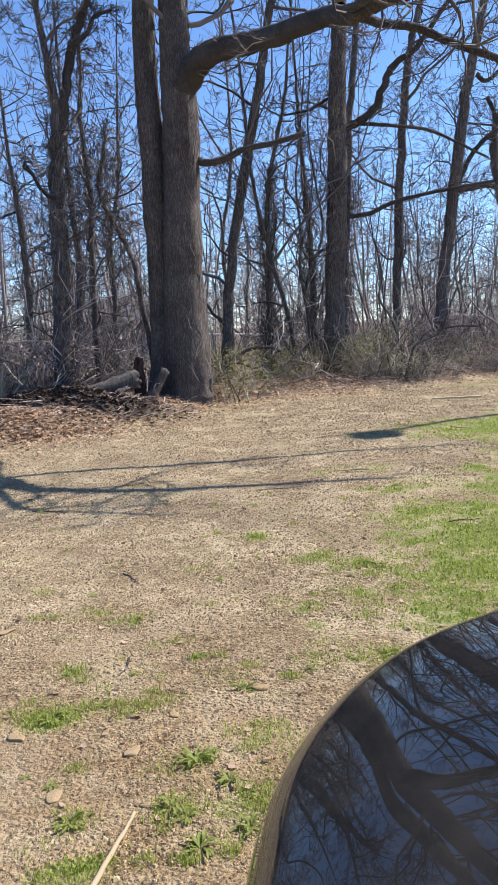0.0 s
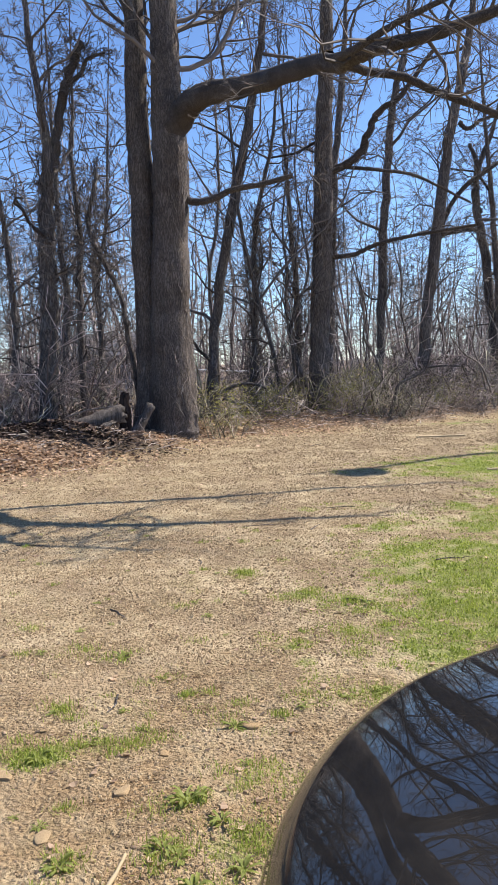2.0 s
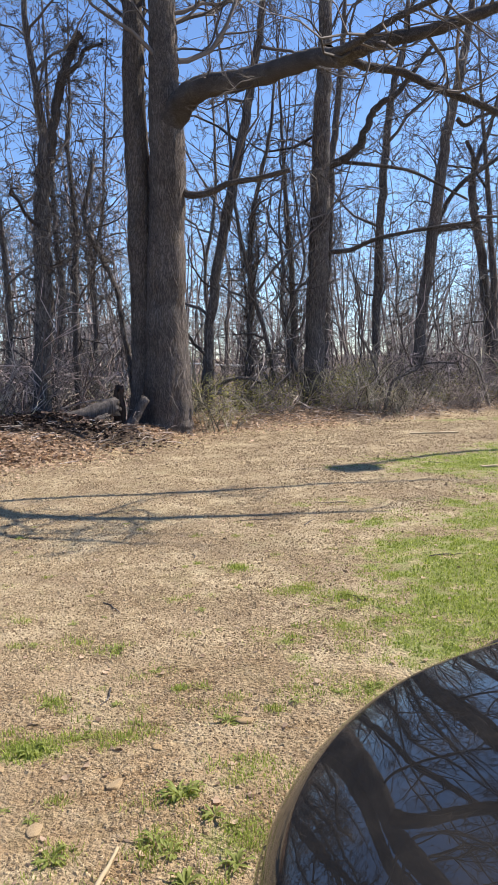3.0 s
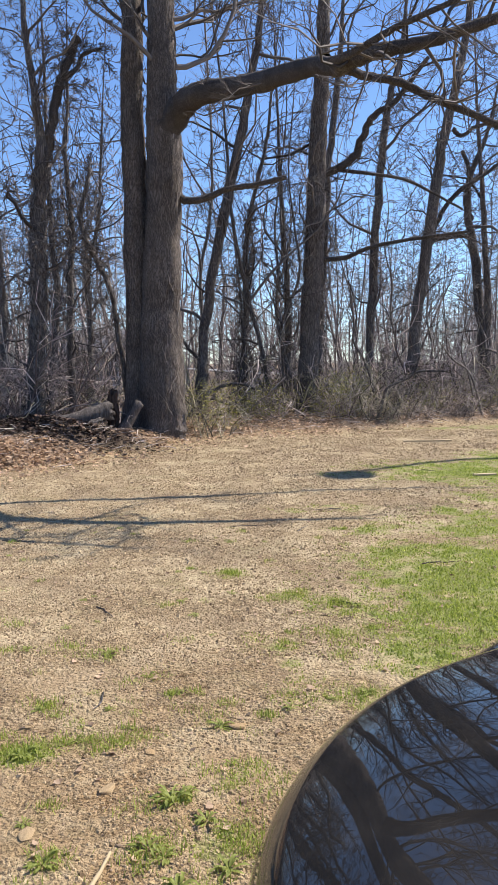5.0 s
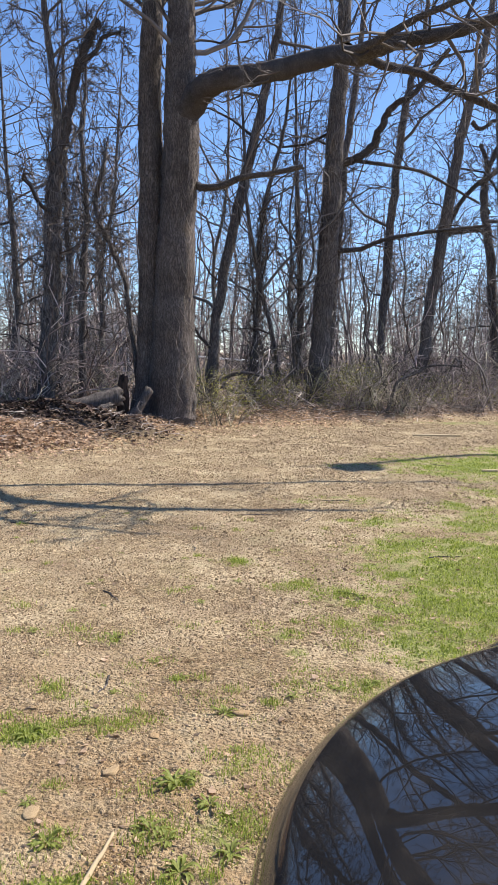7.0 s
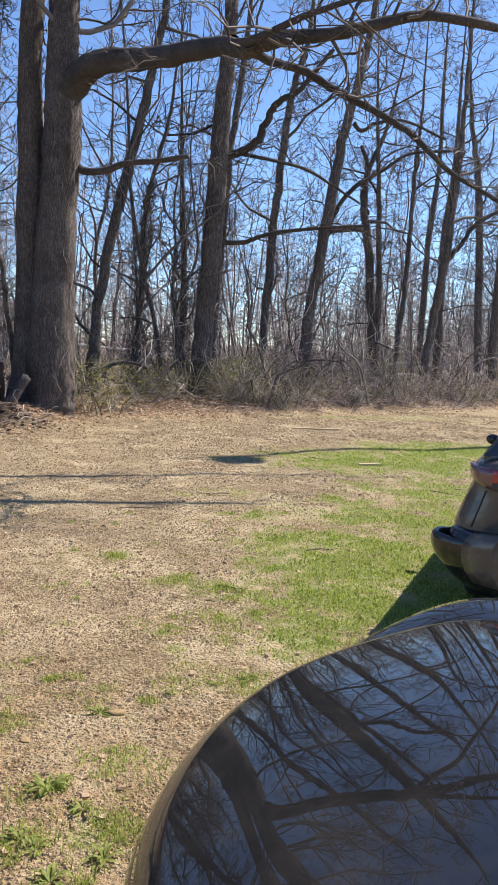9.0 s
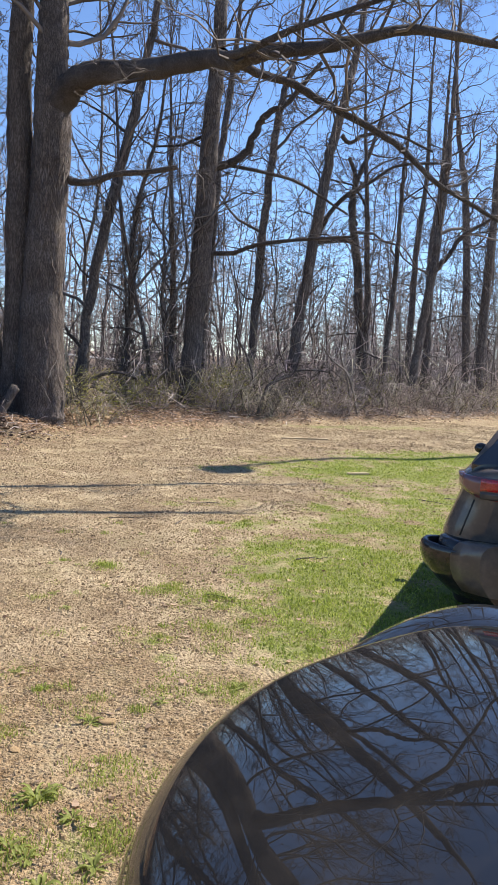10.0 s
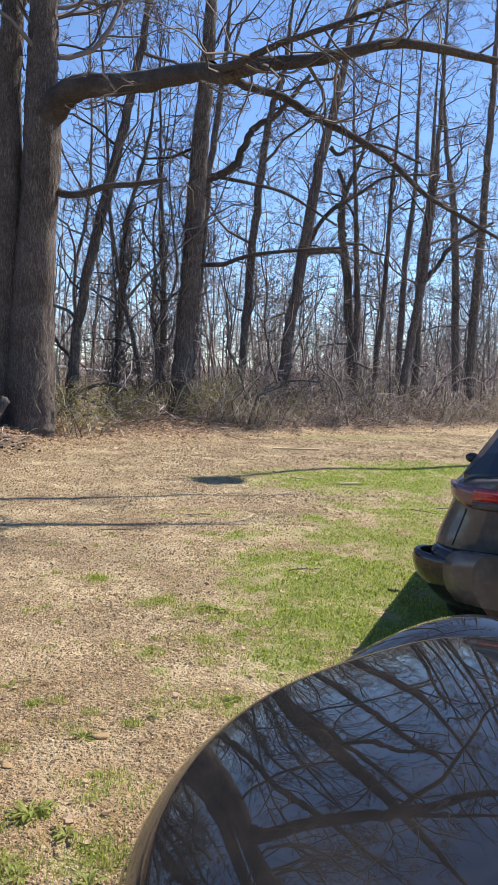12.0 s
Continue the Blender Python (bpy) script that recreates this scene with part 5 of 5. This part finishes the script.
def plant_weeds():
    kinds, rng = rosette_kinds(), random.Random(33)
    spots = list(WEEDS)
    for i in range(34):
        x, y = fan(rng, 2.4, 8, 1.0, -25, 25)
        spots.append((x, y, rng.uniform(0.03, 0.06)))
    for x, y, r in spots:
        ob = new("weed", kinds[rng.randrange(5)])
        ob.matrix_basis = pose(x, y, lie(x, y) - 0.003, 0, 0, rng.uniform(0, 360)) @ Matrix.Diagonal((r * 0.85, r * 0.85, r * 0.75, 1))
        tagged(ob, "low green leaf rosette on dry earth", "weed", "weeds in the earth")


plant_weeds()


def scatter_leaves():
    rng, places = random.Random(34), []
    while len(places) < 19000:
        x = rng.uniform(-9, 24) if rng.random() < 0.55 else rng.uniform(-7, 3)
        d = rng.gauss(0.9, 1.0)
        if rng.random() < 0.05:
            d -= rng.uniform(0, 3)
        y = float(edge_y(x)) + d
        if ((x + 3.5) / 2.0) ** 2 + ((y - 15.9) / 0.9) ** 2 < 1 and rng.random() < 0.93:
            continue
        places.append((x, y, lie(x, y) + rng.uniform(0.005, 0.05), rng.uniform(0.02, 0.055), rng.uniform(0, 6.28), rng.gauss(0, 0.6)))
    for i in range(5000):         # a raked-up heap
        x, y = rng.gauss(-4.5, 0.75), rng.gauss(13.9, 0.33)
        places.append((x, y, lie(x, y) + rng.uniform(0.0, 0.10), rng.uniform(0.022, 0.055), rng.uniform(0, 6.28), rng.gauss(0, 0.7)))
    for i in range(900):
        x, y = fan(rng, 2.5, 18, 1.0)
        if y < edge_y(x):
            places.append((x, y, lie(x, y) + 0.008, rng.uniform(0.015, 0.032), rng.uniform(0, 6.28), rng.gauss(0, 0.3)))
    v = [(-0.9, 0, 0.25), (-0.35, 0.5, 0.0), (-0.3, -0.5, 0.05), (0.45, 0.45, 0.05), (0.4, -0.5, 0.0), (1.0, 0.05, 0.35)]
    f = [(0, 2, 1), (1, 2, 4), (1, 4, 3), (3, 4, 5)]
    tagged(part("leaf_litter", scatter_mesh("leaf_litter", v, f, places), M["dead_leaf"]), "dry brown leaf litter at the wood's edge", "leaves", kind="stuff")
    shaded = []
    for i in range(2600):         # old leaves on the mound under the logs, the oak's shade in their colour
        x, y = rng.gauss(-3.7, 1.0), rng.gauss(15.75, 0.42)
        shaded.append((x, y, lie(x, y) + rng.uniform(0.0, 0.08), rng.uniform(0.025, 0.06), rng.uniform(0, 6.28), rng.gauss(0, 0.7)))
    tagged(part("mound_leaves", scatter_mesh("mound_leaves", v, f, shaded), M["shaded_leaf"]), "dark damp leaves on the mound under the logs", "leaves", kind="stuff")
    B = Bundle()
    for i in range(900):
        x = rng.uniform(-6, 16)
        y = float(edge_y(x)) + rng.gauss(0.9, 0.7)
        L, a = rng.uniform(0.1, 0.5), rng.uniform(0, 6.28)
        p, z = Vector((x, y, lie(x, y) + 0.03)), rng.uniform(-0.02, 0.10)
        q = p + Vector((math.cos(a) * L, math.sin(a) * L, z))
        B.add([p, p.lerp(q, 0.5) + Vector((rng.gauss(0, 0.03), rng.gauss(0, 0.03), rng.uniform(0, 0.04))), q], [0.009, 0.007, 0.003], 4)
    tagged(part("fallen_sticks", B.mesh("fallen_sticks"), M["brush"]), "broken dry sticks among the leaf litter", "sticks", kind="stuff")


scatter_leaves()


def rough_log(name, label, a, b, r0, r1, material, seed, ragged=0.0):
    rng = random.Random(seed)
    A, Bv = Vector(a), Vector(b)
    n = 14
    pts = [A.lerp(Bv, i / (n - 1)) for i in range(n)]
    rr = [r0 + (r1 - r0) * i / (n - 1) for i in range(n)]
    pts = [pts[0]] + pts + [pts[-1]]
    rr = [0.01] + rr + [0.01]
    b2 = Bundle()
    b2.add(pts, rr, 18)
    v, f = b2.arrays()
    v = roughen(v, r0 * 0.42, 2.2 / max(0.05, r0) * 0.35)
    v = roughen(v, r0 * 0.18, 9.0 / max(0.05, r0) * 0.3)
    if ragged:
        ax = (Bv - A).normalized()
        for i in range(len(v) - 36, len(v)):
            v[i] += np.array(ax) * rng.uniform(-ragged, ragged)
    v -= np.array(a)
    ob = part(name, mesh_of(name, v, f), material)
    ob.location = a
    return tagged(ob, label, name.replace("_", " "))


rough_log("stump", "upright rotten reddish-brown stump beside the oak", (-2.40, 17.2, 0.2), (-2.40, 17.2, 1.16), 0.13, 0.10, M["rotten_wood"], 1, 0.09)
rough_log("log", "weathered grey log that lies beside the oak", (-4.05, 16.05, 0.38), (-2.45, 16.9, 0.78), 0.13, 0.20, M["dead_wood"], 2, 0.08)
rough_log("log", "split weathered log leaning on the fallen log", (-3.2, 16.0, 0.36), (-2.55, 16.4, 0.62), 0.09, 0.06, M["dead_wood"], 8, 0.06)
rough_log("log", "broken grey branch that leans on the oak's foot", (-2.2, 16.9, 0.3), (-1.82, 17.1, 0.92), 0.12, 0.09, M["dead_wood"], 3, 0.06)
rough_log("log", "short weathered branch stub in the leaves", (-2.8, 15.7, 0.18), (-2.72, 15.8, 0.52), 0.06, 0.03, M["dead_wood"], 4, 0.04)
rough_log("log", "dark fallen log among the brush", (-4.9, 17.0, 0.42), (-3.7, 16.7, 0.48), 0.13, 0.10, M["rotten_wood"], 5, 0.04)
# three more dark logs, added to darken the mound where the oak's shade lies
rough_log("log", "thick rotten log half buried in leaves", (-3.1, 16.1, 0.24), (-1.95, 16.5, 0.28), 0.16, 0.13, M["rotten_wood"], 9, 0.05)
rough_log("log", "dark crumbling log heaped with earth", (-5.0, 15.75, 0.40), (-4.0, 15.95, 0.50), 0.17, 0.20, M["rotten_wood"], 10, 0.06)
rough_log("log", "dark rotten log piece in the heap", (-3.9, 15.75, 0.44), (-2.6, 16.05, 0.42), 0.20, 0.15, M["rotten_wood"], 11, 0.06)
rough_log("stick", "bare stick on the dry earth", (-0.54, 2.25, 0.012), (-0.45, 2.66, 0.014), 0.010, 0.006, M["straw"], 6)


def sticks():
    rng = random.Random(35)
    for i in range(46):
        x, y = fan(rng, 2.4, 17, 1.0)
        if y > edge_y(x) + 0.4:
            continue
        L, a = rng.uniform(0.1, 0.35) * (1 + y * 0.05), rng.uniform(0, 6.28)
        b = Bundle()
        pts = [Vector((L * (t - 0.5) * math.cos(a) + rng.gauss(0, 0.012), L * (t - 0.5) * math.sin(a) + rng.gauss(0, 0.012), 0.004 + rng.uniform(0, 0.008))) for t in np.linspace(0, 1, 5)]
        b.add(pts, [0.006, 0.006, 0.005, 0.004, 0.002], 5)
        ob = part("twig", b.mesh("twig"), M["bark"])
        ob.location = (x, y, lie(x, y))
        tagged(ob, "small fallen twig on the earth", "twig", "fallen twigs")


sticks()

# a pale rail far behind the trees, and a low house
rough_log("rail", "pale horizontal rail seen far through the trees", (-2.6, 40, 1.55), (4.0, 40, 1.13), 0.05, 0.05, M["white_paint"], 7)


def board(x, y, length, width, turn):
    bm = bmesh.new()
    bmesh.ops.create_cube(bm, size=1, matrix=Matrix.Diagonal((length, width, 0.03, 1)))
    bmesh.ops.bevel(bm, geom=bm.edges[:], offset=0.006, segments=2, affect='EDGES')
    ob = part("board", bm, M["straw"])
    ob.matrix_basis = pose(x, y, lie(x, y) + 0.018, 0, 0, turn)
    tagged(ob, "pale weathered board that lies on the earth", "board")


board(4.45, 17.15, 1.05, 0.14, -2)
board(3.98, 11.88, 0.36, 0.09, 8)


# fallen wood in the thicket
def away3(run, s):
    return [q[:3] for q in away([(*p, 0) for p in run], s)]


def crooked(name, label, run, r, material, sides=8):
    ctrl = [(x, y, z, r * (1 - 0.6 * i / len(run))) for i, (x, y, z) in enumerate(run)]
    p = spline(ctrl, 5)
    o = p[0, :3].copy()
    b = Bundle()
    b.add(p[:, :3] - o, p[:, 3], sides)
    ob = part(name, b.mesh(name), material)
    ob.location = o
    tagged(ob, label, "branch")


crooked("fallen_branch", "dark fallen branch that arches out of the thicket", away3([(-0.95, 20.0, 0.3), (-0.71, 20.0, 0.64), (-0.37, 20.0, 1.0), (0.03, 20.0, 1.2), (0.45, 20.0, 1.22), (0.8, 20.0, 1.1)], 1.1), 0.07, M["bark"])
crooked("fallen_branch", "dark forked dead branch beside a trunk", away3([(0.9, 19.6, 1.35), (0.95, 19.6, 1.17), (1.21, 19.6, 0.9), (1.47, 19.6, 0.74), (1.75, 19.6, 0.62), (1.95, 19.6, 0.45)], 1.15), 0.045, M["bark"])
crooked("fallen_branch", "dark dead limb sunk in the thicket", [(5.0, 24.6, 0.5), (5.3, 24.4, 1.0), (5.8, 24.3, 1.35), (6.3, 24.2, 1.45), (6.9, 24.1, 1.42)], 0.05, M["bark"])
crooked("sapling", "pale crooked sapling at the edge of the wood", [(7.6, 23.6, 0.2), (7.5, 23.6, 0.8), (7.35, 23.6, 1.4), (7.15, 23.6, 2.0), (7.22, 23.6, 2.7)], 0.035, M["pale_bark"])
crooked("sapling", "pale crooked sapling at the edge of the wood", [(7.66, 23.2, 0.15), (7.52, 23.2, 0.76), (7.24, 23.2, 1.44), (6.78, 23.2, 1.78), (6.4, 23.3, 2.3)], 0.04, M["pale_bark"])
crooked("fallen_branch", "dark arching branch in front of the thicket", [(4.24, 21.7, 0.15), (4.41, 21.7, 0.74), (4.56, 21.7, 1.05), (5.2, 21.7, 1.35), (5.42, 21.7, 1.9)], 0.05, M["bark"])
crooked("sapling", "bare stem that bends out of the thicket", [(4.5, 22.6, 0.2), (4.37, 22.6, 0.7), (4.08, 22.6, 1.7), (3.72, 22.6, 2.36), (3.82, 22.6, 2.95), (3.7, 22.6, 3.7)], 0.045, M["bark"])
crooked("sapling", "pale bare stem in the wood", [(10.4, 27.0, 0.15), (10.45, 27.0, 1.27), (10.38, 27.0, 2.08), (10.25, 27.0, 3.6)], 0.06, M["pale_bark"])


# a low house far behind the wood
def build_house(x, y):
    root = tagged(new("house"), "low grey house far behind the bare wood", "house")
    root.location = (x, y, 0)
    bm = bmesh.new()
    bmesh.ops.create_cube(bm, size=1, matrix=pose(0, 0, 1.35) @ Matrix.Diagonal((8.0, 6.0, 2.7, 1)))
    part("wall", bm, M["siding"], root)
    section = [(-3.5, 2.62), (0.0, 4.25), (3.5, 2.62), (3.5, 2.48), (0.0, 4.11), (-3.5, 2.48)]
    bm = bmesh.new()
    ends = [[bm.verts.new((s * 4.3, q, z)) for q, z in section] for s in (-1, 1)]
    for i in range(6):
        bm.faces.new((ends[0][i], ends[0][(i + 1) % 6], ends[1][(i + 1) % 6], ends[1][i]))
    for ring in ends:
        bm.faces.new((ring[0], ring[1], ring[4], ring[5]))
        bm.faces.new((ring[1], ring[2], ring[3], ring[4]))
    bmesh.ops.recalc_face_normals(bm, faces=bm.faces)
    part("roof", bm, M["roof_shingle"], root, "dark grey shingle roof")
    for q in (-2.4, 1.6):
        bm = bmesh.new()
        bmesh.ops.create_cube(bm, size=1, matrix=pose(q, -3.02, 1.5) @ Matrix.Diagonal((1.0, 0.08, 1.2, 1)))
        window = part("window", bm, M["white_paint"], root, "white window frame")
        bm = bmesh.new()
        bmesh.ops.create_cube(bm, size=1, matrix=pose(q, -3.06, 1.5) @ Matrix.Diagonal((0.84, 0.04, 1.04, 1)))
        part("pane", bm, M["dark_glass"], window)


build_house(-8.2, 57.0)
